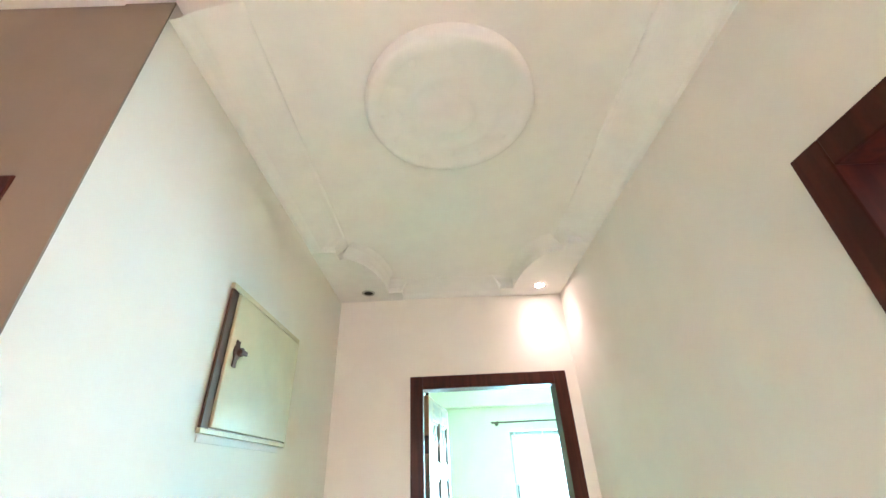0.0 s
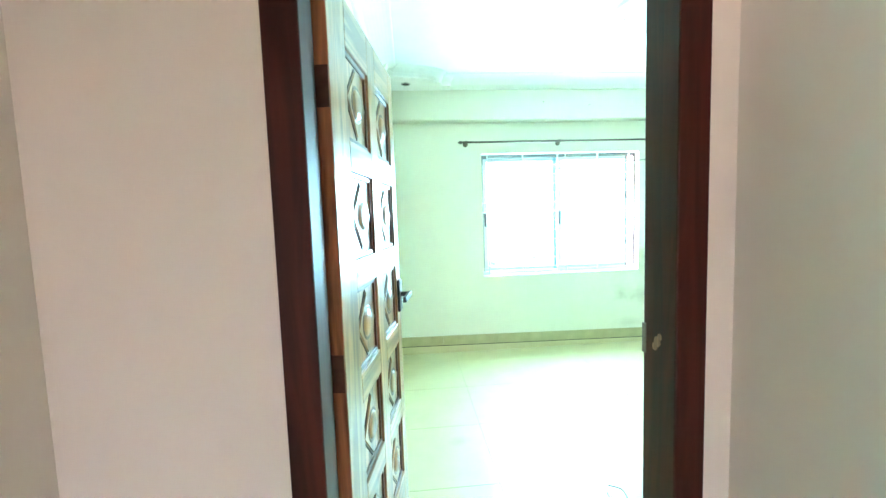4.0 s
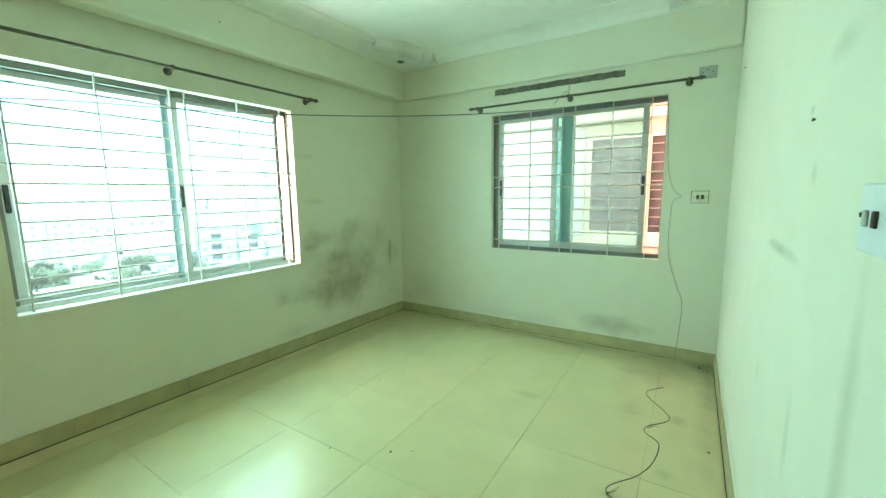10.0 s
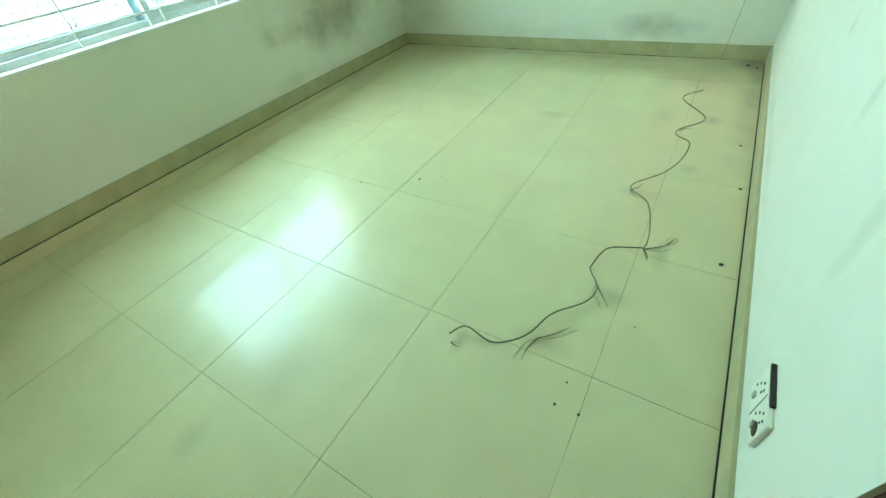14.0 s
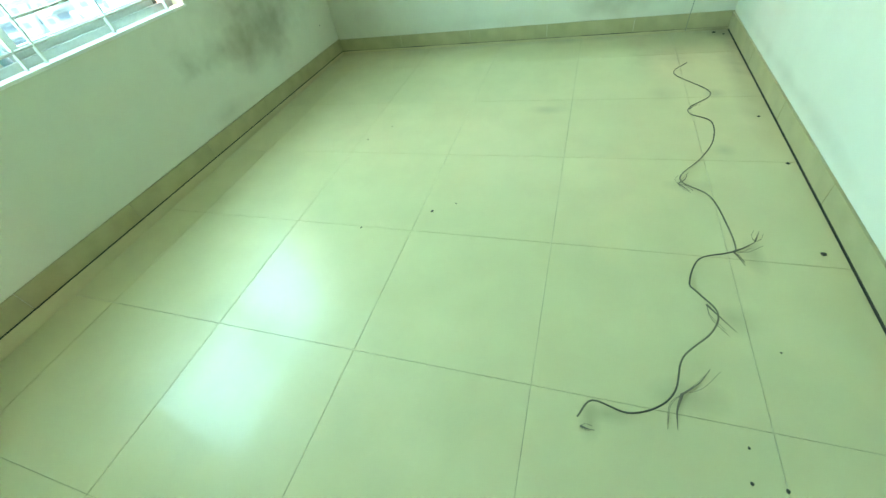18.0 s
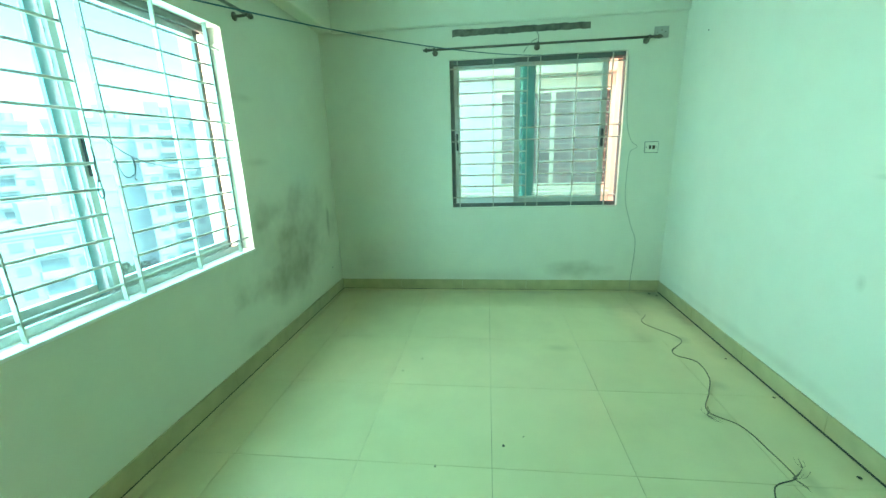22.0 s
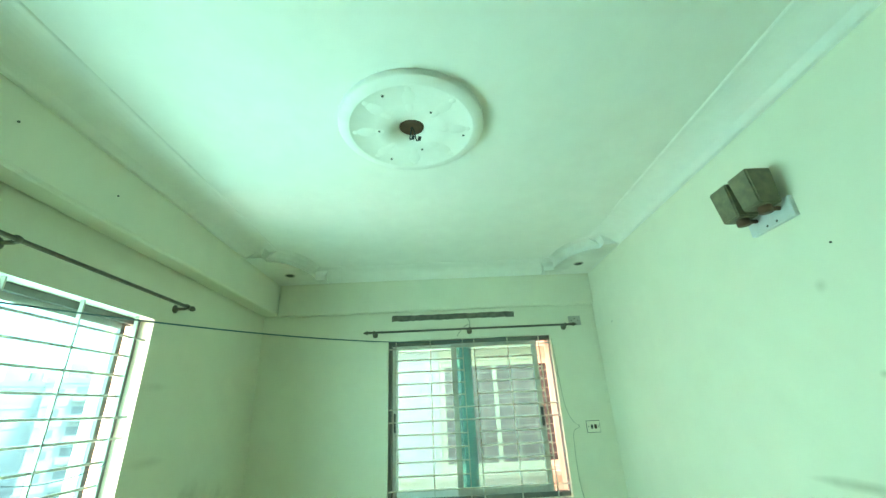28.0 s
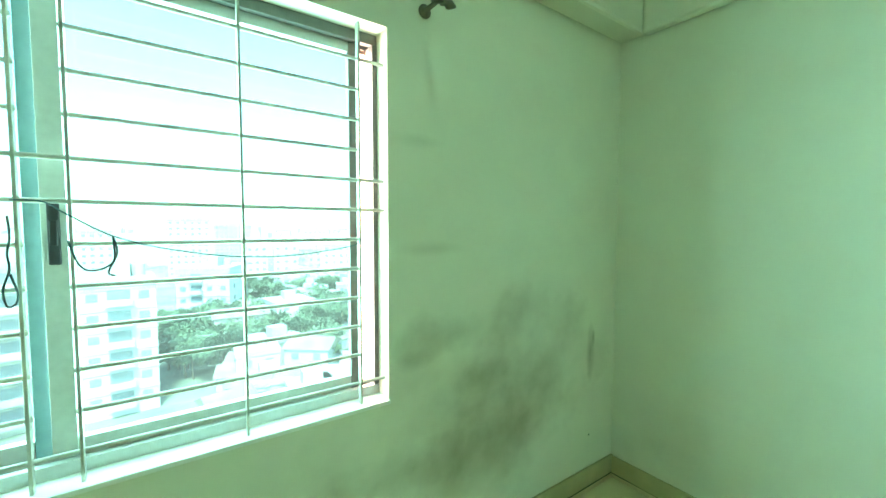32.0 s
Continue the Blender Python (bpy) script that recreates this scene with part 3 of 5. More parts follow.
for x, y in ((-0.339, 2.69), (-0.345, 0.19), (XW + 0.30, 2.69), (XW + 0.30, 0.19)):
    downlight((x, y, LEDGE - 0.005), False, "small unlit recessed downlight in a ceiling corner plate")
downlight((-4.358, -0.28, 2.62), False, "dark empty recessed downlight in a corridor corner")
downlight((-3.233, -0.29, 2.62), True, "lit warm recessed downlight in a corridor corner")
glow_lamp = new("downlight_beam", bpy.data.lights.new("downlight_beam", "AREA"))
glow_lamp.data.shape, glow_lamp.data.size, glow_lamp.data.energy, glow_lamp.data.color = "DISK", 0.05, 0.013, (1.0, 0.90, 0.80)
glow_lamp.data.spread = radians(100)
glow_lamp.matrix_world = look((-3.233, -0.29, 2.612), (-3.233, -0.289, 1.5))


def ceiling_rose(at, radius, label, hole, relief=1.0):
    t = thing("ceiling_rose", label, "ceiling rose", at)
    bm = bmesh.new()
    r = radius
    if hole:
        base = -0.033
        prof = [(r, 0.0), (r, -0.026), (r * 0.985, -0.031), (r * 0.86, -0.039), (r * 0.84, -0.038), (r * 0.825, base), (r * 0.5, base), (0.098, base), (0.092, -0.025), (0.062, -0.023), (0.056, -0.008)]
    else:
        base = -0.053
        prof = [(r, 0.0), (r, -0.044), (r * 0.985, -0.053), (r * 0.95, -0.058), (r * 0.86, -0.059), (r * 0.83, -0.053), (r * 0.62, -0.054), (r * 0.56, -0.060), (r * 0.50, -0.060), (r * 0.44, -0.054),
                (0.34 * r, -0.055), (0.30 * r, -0.064), (0.2 * r, -0.070), (0.0, -0.073)]
    lathe(bm, prof, (0, 0, 0), n=64)
    part("ring", bm, M_CORNICE, t, "", True)
    bm = bmesh.new()
    for i in range(8 if hole else 12):
        a = 2 * math.pi * i / (8 if hole else 12)
        c, s = math.cos(a), math.sin(a)
        for rr, wdt, ln, hh in ((0.62 * r, 0.10 * r, 0.16 * r, 0.010), (0.46 * r, 0.06 * r, 0.10 * r, 0.008), (0.78 * r, 0.05 * r, 0.05 * r, 0.007)):
            ring = [bm.verts.new((c * (rr + ln * math.cos(b)) - s * wdt * math.sin(b), s * (rr + ln * math.cos(b)) + c * wdt * math.sin(b), base + 0.0005)) for b in [2 * math.pi * k / 10 for k in range(10)]]
            top = bm.verts.new((c * rr, s * rr, base - hh * relief * random.uniform(0.3, 1.2)))
            for k in range(10):
                bm.faces.new((ring[k], ring[(k + 1) % 10], top))
    part("leaf_relief", bm, M_CORNICE, t, "worn raised leaf pattern", True)
    if hole:
        bm = bmesh.new()
        lathe(bm, [(0.0555, -0.0125), (0.0555, -0.014), (0.050, -0.015), (0.046, -0.012), (0.0, -0.011)], (0, 0, 0), n=24)
        part("fixing_hole", bm, M_RUST, t, "dark round fixing box", True)
        for dx, dy, ln in ((0.012, -0.02, 0.075), (0.02, 0.01, 0.06)):
            bm = bmesh.new()
            tube(bm, spline([(0, 0, -0.012), (dx * 0.6, dy * 0.5, -0.03), (dx * 1.3, dy, -ln), (dx * 1.3 - 0.014, dy - 0.012, -ln - 0.008)], 5), 0.0028)
            cyl(bm, (dx * 1.3 - 0.014, dy - 0.012, -ln - 0.012), (dx * 1.3 - 0.02, dy - 0.016, -ln + 0.004), 0.007, 8)
            part("wire", bm, M_RUBBER, t, "black taped wire end")
        for i in range(6):
            a = 0.5 + i * 1.1
            rr = r * (0.45 if i % 2 else 0.74)
            bm = bmesh.new()
            lathe(bm, [(0.0, base - 0.004), (0.005, base - 0.003), (0.006, base + 0.001)], (rr * math.cos(a), rr * math.sin(a), 0), n=8)
            part("screw", bm, M_DIRT, t)
    return t


ceiling_rose((-2.117, 1.52, CEIL), 0.325, "white plaster ceiling rose with dark centre hole and hanging wires", True, 0.6)
ceiling_rose((-3.83, -1.705, 2.70), 0.29, "round white plaster ceiling rose in the corridor", False, 0.7)

# ---- entry door ----
def lining(name, label, jamb, depth, opening, z_top, axis, at, head=True):
    """Dark wooden door lining round an opening. at: near face; depth: how far back it goes."""
    u0, u1 = opening
    t = thing(name, label, "door frame", kind="structure")

    def rect(ua, ub, za, zb, da=0.0, db=None):
        bm = bmesh.new()
        db = depth if db is None else db
        if axis == "y":
            box(bm, ua, at + da, za, ub, at + db, zb, 0.004)
        else:
            box(bm, at + da, ua, za, at + db, ub, zb, 0.004)
        return bm

    part("jamb", rect(u0, u0 + jamb, 0, z_top), M_FRAME, t)
    part("jamb", rect(u1 - jamb, u1, 0, z_top), M_FRAME, t)
    part("head", rect(u0 + jamb, u1 - jamb, z_top - jamb, z_top), M_FRAME, t)
    return t


fr = lining("door_frame_1", "dark mahogany door frame with a chipped jamb", 0.077, 0.128, DOOR[:2], DOOR[3], "y", -0.134)
bm = bmesh.new()
for k, (dy, dz, r) in enumerate(((-0.065, 1.075, 0.013), (-0.055, 1.06, 0.010), (-0.075, 1.09, 0.008))):
    lathe(bm, [(0.0, -0.0015), (r, -0.001), (r * 1.2, 0.001)], (DOOR[1] - 0.077, dy, dz), "X", n=7)
part("chip", bm, M_OAK, fr, "pale splintered chip in the wood")
bm = bmesh.new()
box(bm, DOOR[1] - 0.080, -0.020, 1.03, DOOR[1] - 0.0765, -0.0045, 1.11, 0.001)
part("strike_plate", bm, M_ROD, fr, "dark metal strike plate")

LEAF_W, LEAF_H, LEAF_T = 0.785, 2.005, 0.038
leaf = thing("door_1", "open honey-brown wooden door with carved diamond panels", "door", (-3.992, 0.02, 0.012), 80.8, kind="structure")
# local x runs from the hinge to the latch, local -y is the face seen from the corridor
cols = ((0.140, 0.375), (0.475, 0.710))
rows_z = [0.2575 + i * 0.34 for i in range(5)]
PH = 0.255


def door_member(name, x0, z0, x1, z1, m):
    bm = bmesh.new()
    box(bm, x0, 0.0, z0, x1, LEAF_T, z1, 0.003)
    part(name, bm, m, leaf)


door_member("stile", 0.0, 0, cols[0][0], LEAF_H, M_OAK)
door_member("stile", cols[1][1], 0, LEAF_W, LEAF_H, M_OAK)
door_member("mullion", cols[0][1], 0, cols[1][0], LEAF_H, M_OAK)
edges = [0.0] + [v for z in rows_z for v in (z, z + PH)] + [LEAF_H]
for c0, c1 in cols:
    for i in range(0, len(edges), 2):
        door_member("rail", c0, edges[i], c1, edges[i + 1], M_OAK_X)


def carved_panel(c0, z0):
    """Sunk panel with a moulded rim, a raised diamond and a round boss in a ring groove, on both faces."""
    bm = bmesh.new()
    w, h = cols[0][1] - cols[0][0], PH
    box(bm, c0, 0.015, z0, c0 + w, LEAF_T - 0.015, z0 + h)
    p = part("panel", bm, M_OAK, leaf)
    for s, y in ((-1, 0.015), (1, LEAF_T - 0.015)):
        cx, cz = c0 + w / 2, z0 + h / 2
        bm = bmesh.new()
        for a, b, c, d in ((c0, z0, c0 + w, z0 + 0.016), (c0, z0 + h - 0.016, c0 + w, z0 + h), (c0, z0 + 0.016, c0 + 0.016, z0 + h - 0.016), (c0 + w - 0.016, z0 + 0.016, c0 + w, z0 + h - 0.016)):
            box(bm, a, min(y, y + s * 0.007), b, c, max(y, y + s * 0.007), d, 0.003)
        part("bead", bm, M_OAKD, p, "dark moulded bead")
        bm = bmesh.new()
        hw, hh = w * 0.435, h * 0.425
        d0 = bmesh.new()
        rim = [(cx + hw, cz), (cx, cz + hh), (cx - hw, cz), (cx, cz - hh)]
        lo = [d0.verts.new((x, y, z)) for x, z in rim]
        hi = [d0.verts.new((cx + (x - cx) * 0.97, y + s * 0.003, cz + (z - cz) * 0.97)) for x, z in rim]
        d0.faces.new(hi)
        for i in range(4):
            d0.faces.new((lo[i], lo[(i + 1) % 4], hi[(i + 1) % 4], hi[i]))
        part("groove", d0, M_OAKD, p, "dark groove round the diamond")
        hw, hh = w * 0.41, h * 0.40
        outer = [(cx + hw, cz), (cx, cz + hh), (cx - hw, cz), (cx, cz - hh)]
        lo = [bm.verts.new((x, y, z)) for x, z in outer]
        hi = [bm.verts.new((cx + (x - cx) * 0.94, y + s * 0.0065, cz + (z - cz) * 0.94)) for x, z in outer]
        bm.faces.new(hi)
        for i in range(4):
            bm.faces.new((lo[i], lo[(i + 1) % 4], hi[(i + 1) % 4], hi[i]))
        part("diamond", bm, M_OAK, p)
        bm = bmesh.new()
        lathe(bm, [(0.055, s * 0.0067), (0.053, s * 0.0082), (0.043, s * 0.0070)], (cx, y, cz), "Y", n=28)
        part("ring", bm, M_OAKD, p, "dark turned ring", True)
        bm = bmesh.new()
        lathe(bm, [(0.045, s * 0.0068), (0.041, s * 0.0110), (0.032, s * 0.0140), (0.018, s * 0.0158), (0.0, s * 0.0164)], (cx, y, cz), "Y", n=24)
        part("boss", bm, M_OAK, p, "", True)


for c0, _ in cols:
    for z0 in rows_z:
        carved_panel(c0, z0)
for s, y in ((-1, 0.0), (1, LEAF_T)):
    bm = bmesh.new()
    box(bm, 0.718, min(y, y + s * 0.012), 0.985, 0.772, max(y, y + s * 0.012), 1.125, 0.004)
    h = part("handle", bm, M_RUBBER, leaf, "black square door handle")
    bm = bmesh.new()
    cyl(bm, (0.745, y + s * 0.01, 1.06), (0.745, y + s * 0.055, 1.06), 0.011, 12)
    box(bm, 0.615, min(y + s * 0.043, y + s * 0.058), 1.048, 0.758, max(y + s * 0.043, y + s * 0.058), 1.072, 0.003)
    part("lever", bm, M_RUBBER, h)
for z in (0.25, 1.0, 1.72):
    bm = bmesh.new()
    box(bm, -0.004, 0.002, z - 0.05, 0.0, LEAF_T - 0.002, z + 0.05, 0.001)
    cyl(bm, (-0.006, LEAF_T + 0.002, z - 0.05), (-0.006, LEAF_T + 0.002, z + 0.05), 0.006, 10)
    part("hinge", bm, M_RUST, leaf, "dark rusty hinge")

# ---- bathroom door ----
lining("door_frame_2", "dark brown bathroom door frame", 0.06, 0.12, BATH[:2], BATH[3], "x", XW - 0.118)
bd = thing("door_2", "closed yellow bathroom door with a chrome knob", "door", kind="structure")
bm = bmesh.new()
box(bm, XW - 0.115, BATH[0] + 0.062, 0.01, XW - 0.080, BATH[1] - 0.062, BATH[3] - 0.064, 0.002)
part("leaf", bm, M_PVC, bd)
bm = bmesh.new()
lathe(bm, [(0.0, 0.062), (0.016, 0.060), (0.026, 0.048), (0.026, 0.036), (0.012, 0.026), (0.011, 0.008), (0.028, 0.005), (0.029, 0.0)], (XW - 0.080, BATH[1] - 0.115, 1.03), "X", n=20)
part("knob", bm, M_CHROME, bd, "chrome round knob", True)
vt = thing("ventilator", "dark framed ventilator above the bathroom door", "ventilator", kind="structure")
for nm, a in (("frame", (VENT[0], VENT[2], VENT[1], VENT[2] + 0.04)), ("frame", (VENT[0], VENT[3] - 0.04, VENT[1], VENT[3])), ("frame", (VENT[0], VENT[2] + 0.04, VENT[0] + 0.04, VENT[3] - 0.04)), ("frame", (VENT[1] - 0.04, VENT[2] + 0.04, VENT[1], VENT[3] - 0.04))):
    bm = bmesh.new()
    box(bm, XW - 0.11, a[0], a[1], XW + 0.002, a[2], a[3], 0.003)
    part(nm, bm, M_FRAME, vt)
bm = bmesh.new()
box(bm, XW - 0.08, VENT[0] + 0.04, VENT[2] + 0.04, XW - 0.074, VENT[1] - 0.04, VENT[3] - 0.04)
part("pane", bm, M_DARKGLASS, vt, "dark glass pane")

# ---- side doors of the corridor ----
lining("door_frame_3", "dark mahogany door frame in the corridor", 0.075, 0.14, RDOOR[:2], RDOOR[3], "x", CXR - 0.008)
d3 = thing("door_3", "open dark brown wooden door swung into the side room", "door", (CXR + 0.10, RDOOR[0] + 0.08, 0.01), -6, kind="structure")
bm = bmesh.new()
box(bm, 0.0, -0.04, 0.0, 0.74, 0.0, RDOOR[3] - 0.09, 0.003)
part("leaf", bm, M_FRAME, d3)
lining("door_frame_4", "dark mahogany door frame in the lobby wall", 0.075, 0.14, LDOOR[:2], LDOOR[3], "y", CY0 - 0.008)
d4 = thing("door_4", "closed dark brown wooden door in the lobby", "door", kind="structure")
bm = bmesh.new()
box(bm, LDOOR[0] + 0.077, CY0 + 0.06, 0.01, LDOOR[1] - 0.077, CY0 + 0.10, LDOOR[3] - 0.08, 0.003)
part("leaf", bm, M_FRAME, d4)

# ---- distribution box in the corridor ----
db = thing("distribution_box", "cream steel distribution box with a closed cover and small latch", "electrical box", (CXL, -1.175, 1.915), 0)
bm = bmesh.new()
Y0, Y1, Z0, Z1 = -0.315, 0.325, -0.225, 0.225
for a in ((Y0, Z0, Y1, Z0 + 0.014), (Y0, Z1 - 0.018, Y1, Z1), (Y1 - 0.012, Z0 + 0.014, Y1, Z1 - 0.018)):
    box(bm, 0.0, a[0], a[1], 0.014, a[2], a[3], 0.002)
part("rim", bm, M_BOX, db)
bm = bmesh.new()
box(bm, 0.0, Y0 + 0.044, Z0 + 0.018, 0.018, Y1 - 0.016, Z1 - 0.024, 0.003)
part("cover", bm, M_BOX, db)
# hinge-side rust and its dark shadow band painted as one strip
bm = bmesh.new()
box(bm, 0.0005, Y0 + 0.004, Z0 + 0.015, 0.010, Y0 + 0.043, Z1 - 0.02)
part("hinge_gap", bm, M_RUST, db, "brown strip for rust and shadow along the hinge side")
bm = bmesh.new()
box(bm, 0.018, Y0 + 0.075, -0.03, 0.022, Y0 + 0.10, 0.055, 0.002)
cyl(bm, (0.018, Y0 + 0.10, 0.02), (0.034, Y0 + 0.10, 0.02), 0.014, 14)
box(bm, 0.030, Y0 + 0.085, 0.012, 0.040, Y0 + 0.125, 0.026, 0.003)
lathe(bm, [(0.0, 0.024), (0.020, 0.022), (0.026, 0.018)], (0.0, Y0 + 0.093, 0.018), "X", n=14)
part("latch", bm, M_RUST, db, "small dark metal turn latch")
bm = bmesh.new()
box(bm, 0.0, Y0 + 0.01, Z0 - 0.022, 0.003, Y1 - 0.04, Z0 - 0.001, 0.001)
part("plaster_edge", bm, M_CEIL, db, "rough white plaster along the lower edge")

# ---- windows ----
def window(name, label, m, width, z0, z1, slit, verts, rods, long_rods, frame_mat, inner_x, outer_x, jamb, outer_mat, outer_st, d0=0.075, sill_mat=None, right_mat=None, right_st=0.046, glass=None, meeting_mat=None):
    """Two-sash sliding window with a steel grille. Local x runs along the wall from the window's own left, local y goes out through it, z up."""
    t = thing(name, label, "window", kind="structure")
    t.matrix_basis = m
    d1 = d0 + 0.09
    for nm, a in (("window_frame", (0, z0, width, z0 + 0.035)), ("window_frame", (0, z1 - 0.035, width, z1)), ("window_frame", (0, z0 + 0.035, 0.028, z1 - 0.035)), ("window_frame", (width - jamb, z0 + 0.035, width, z1 - 0.035))):
        bm = bmesh.new()
        x0, za, x1, zb = a
        box(bm, x0, d0, za, x1, d0 + 0.020, zb, 0.002)
        if zb - za < 0.1:
            for k in range(3):
                y = d0 + 0.02 + k * 0.033
                box(bm, x0, y, za, x1, y + 0.003, zb - 0.008 if za < 1 else zb, 0)
            box(bm, x0, d0 + 0.02, za, x1, d1, za + 0.008) if za < 1 else box(bm, x0, d0 + 0.02, zb - 0.008, x1, d1, zb)
        else:
            box(bm, x0, d0 + 0.02, za, x1, d1 if x0 == 0 else d0 + 0.05, zb, 0)
        part(nm, bm, sill_mat if sill_mat and zb < 1.0 else frame_mat, t)
    zs0, zs1 = z0 + 0.022, z1 - 0.022
    st = 0.046

    def sash(x0, x1, y, handle_left, mat_s, st2=0.046, far_mat=None):
        bm = bmesh.new()
        box(bm, x0, y, zs0, x0 + st, y + 0.024, zs1, 0.002)
        s = part("sash", bm, mat_s, t)
        for a in ((x1 - st2, zs0, x1, zs1), (x0 + st, zs0, x1 - st2, zs0 + 0.055), (x0 + st, zs1 - 0.045, x1 - st2, zs1)):
            bm = bmesh.new()
            box(bm, a[0], y, a[1], a[2], y + 0.024, a[3], 0.002)
            part("sash_rail", bm, far_mat if far_mat and a[2] == x1 else mat_s, s)
        bm = bmesh.new()
        box(bm, x0 + st, y + 0.010, zs0 + 0.055, x1 - st2, y + 0.014, zs1 - 0.045)
        part("pane", bm, glass, s, "teal tinted glass pane")
        hx = x0 + st / 2 if handle_left else x1 - st / 2
        zc = z0 + 0.465 * (z1 - z0)
        bm = bmesh.new()
        box(bm, hx - 0.011, y - 0.010, zc - 0.075, hx + 0.011, y, zc + 0.075, 0.003)
        box(bm, hx - 0.007, y - 0.014, zc - 0.03, hx + 0.007, y - 0.009, zc + 0.03, 0.002)
        part("latch", bm, M_RUBBER, s, "black sash latch")

    sash(inner_x[0], inner_x[1], d0 + 0.025, slit < 0.05, M_ALU, right_st, far_mat=right_mat)
    sash(outer_x[0], outer_x[1], d0 + 0.060, True, outer_mat, outer_st, far_mat=meeting_mat)
    g = thing("window_grille", "cream painted steel security grille of rods and flat bars", "window grille", group="window grilles")
    g.matrix_basis = m
    for k, x in enumerate(verts):
        bm = bmesh.new()
        box(bm, x - 0.0035, 0.021, z0 - 0.001, x + 0.0035, 0.041, z1 + 0.001, 0.001)
        part("flat_bar", bm, M_GRILLE, g)
    half_n = len(verts) // 2
    for i, z in enumerate(rods):
        spans = [(0.0, width)] if i in long_rods else [(verts[0], verts[half_n - 1]), (verts[half_n], verts[-1])]
        for a, b in spans:
            bm = bmesh.new()
            cyl(bm, (a, 0.031, z), (b, 0.031, z), 0.006, 8)
            part("rod", bm, M_GRILLE, g)
    bm = bmesh.new()
    for x in verts:
        for z in rods:
            lathe(bm, [(0.0, -0.010), (0.0085, -0.004), (0.0085, 0.002), (0.0, 0.007)], (x, 0.031, z), "Y", n=6)
    tagged(part("weld", bm, M_GRILLE, g, "small weld beads"), kind="stuff")
    return t


w1w, w2w = W1[1] - W1[0], W2[1] - W2[0]
# head and right stile wear darker metal to paint in their backlit shade
window("window_1", "wide sliding window with teal glass in an aluminium frame", pose(W1[0], YN, 0, 0, 0, 0), w1w, W1[2], W1[3], 0.032,
       [0.065, 0.435, 0.805, 0.89, 1.24, 1.585], [0.855 + i * 0.0965 for i in range(12)], {0, 6, 7, 11}, M_ALUD, (0.8275, w1w - 0.064), (0.03, 0.842), 0.018, M_ALU, 0.05, sill_mat=M_ALU, right_mat=M_ALUD, right_st=0.03, glass=M_GLASS, meeting_mat=M_TEAL)
window("window_2", "sliding window with teal glass left slightly open", pose(0, W2[1], 0, 0, 0, -90), w2w, W2[2], W2[3], 0.115,
       [0.067, 0.373, 0.663, 0.768, 1.068, 1.351], [0.901 + i * 0.1001 for i in range(12)], {0, 5, 6, 11}, M_ALUD, (0.559, 1.334), (0.03, 0.738), 0.006, M_WHITE, 0.105, d0=0.045, glass=M_GLASS_DUSTY)
# plaster reveals painted white
for nm, a in (("window_sill_north", (W1[0] - 0.005, YN - 0.006, W1[2] - 0.012, W1[1] + 0.005, YN + 0.13, W1[2] + 0.002)),):
    bm = bmesh.new()
    box(bm, *a, 0.003)
    tagged(part(nm, bm, M_CEIL), "white painted plaster window sill", "window sill", kind="structure")

# ---- curtain rods ----
def curtain_rod(m, length, brackets, label):
    t = thing("curtain_rod", label, "curtain rod", group="curtain rods")
    t.matrix_basis = m
    bm = bmesh.new()
    cyl(bm, (0.05, 0, 0), (length - 0.05, 0, 0), 0.0095, 14)
    part("pole", bm, M_ROD, t, "", True)
    for x, s in ((0.05, -1), (length - 0.05, 1)):
        bm = bmesh.new()
        lathe(bm, [(0.0, s * 0.062), (0.006, s * 0.056), (0.016, s * 0.034), (0.017, s * 0.026), (0.009, s * 0.016), (0.012, s * 0.010), (0.013, 0.0), (0.0, -s * 0.002)], (x, 0, 0), "X", n=16)
        part("finial", bm, M_ROD, t, "pointed bud finial", True)
    for x in brackets:
        bm = bmesh.new()
        lathe(bm, [(0.0, 0.0), (0.024, 0.0), (0.024, -0.006), (0.008, -0.010), (0.008, -0.066), (0.0, -0.066)], (x, 0.07, -0.012), "Y", n=16)
        lathe(bm, [(0.0125, -0.009), (0.015, -0.009), (0.015, 0.009), (0.0125, 0.009)], (x, 0, 0), "X", n=16)
        part("bracket", bm, M_ROD, t, "", True)
    return t


curtain_rod(pose(-3.29, YN - 0.07, 2.135), 2.13, (0.075, 1.03, 2.055), "dark metal curtain rod with bud finials above the wide window")
curtain_rod(pose(-0.07, 2.085, 2.142, 0, 0, -90), 1.875, (0.085, 0.93, 1.785), "dark metal curtain rod with bud finials and a dangling wire")

# ---- raw strip above the second window ----
bm = bmesh.new()
rng = random.Random(4)
n = 40
lo, hi = [], []
for i in range(n + 1):
    y = 0.735 + (1.852 - 0.735) * i / n
    lo.append((y, 2.247 + rng.uniform(-0.004, 0.004)))
    hi.append((y, 2.298 + rng.uniform(-0.004, 0.004)))
front = [[bm.verts.new((-0.003, y, z)) for y, z in row] for row in (lo, hi)]
back = [[bm.verts.new((0.0, y, z)) for y, z in row] for row in (lo, hi)]
for i in range(n):
    bm.faces.new((front[0][i], front[0][i + 1], front[1][i + 1], front[1][i]))
    for r in (0, 1):
        bm.faces.new((front[r][i], front[r][i + 1], back[r][i + 1], back[r][i]))
tagged(part("bare_cement_strip", bm, M_CEMENT), "bare dark cement strip where a fitting was torn off", "wall patch")

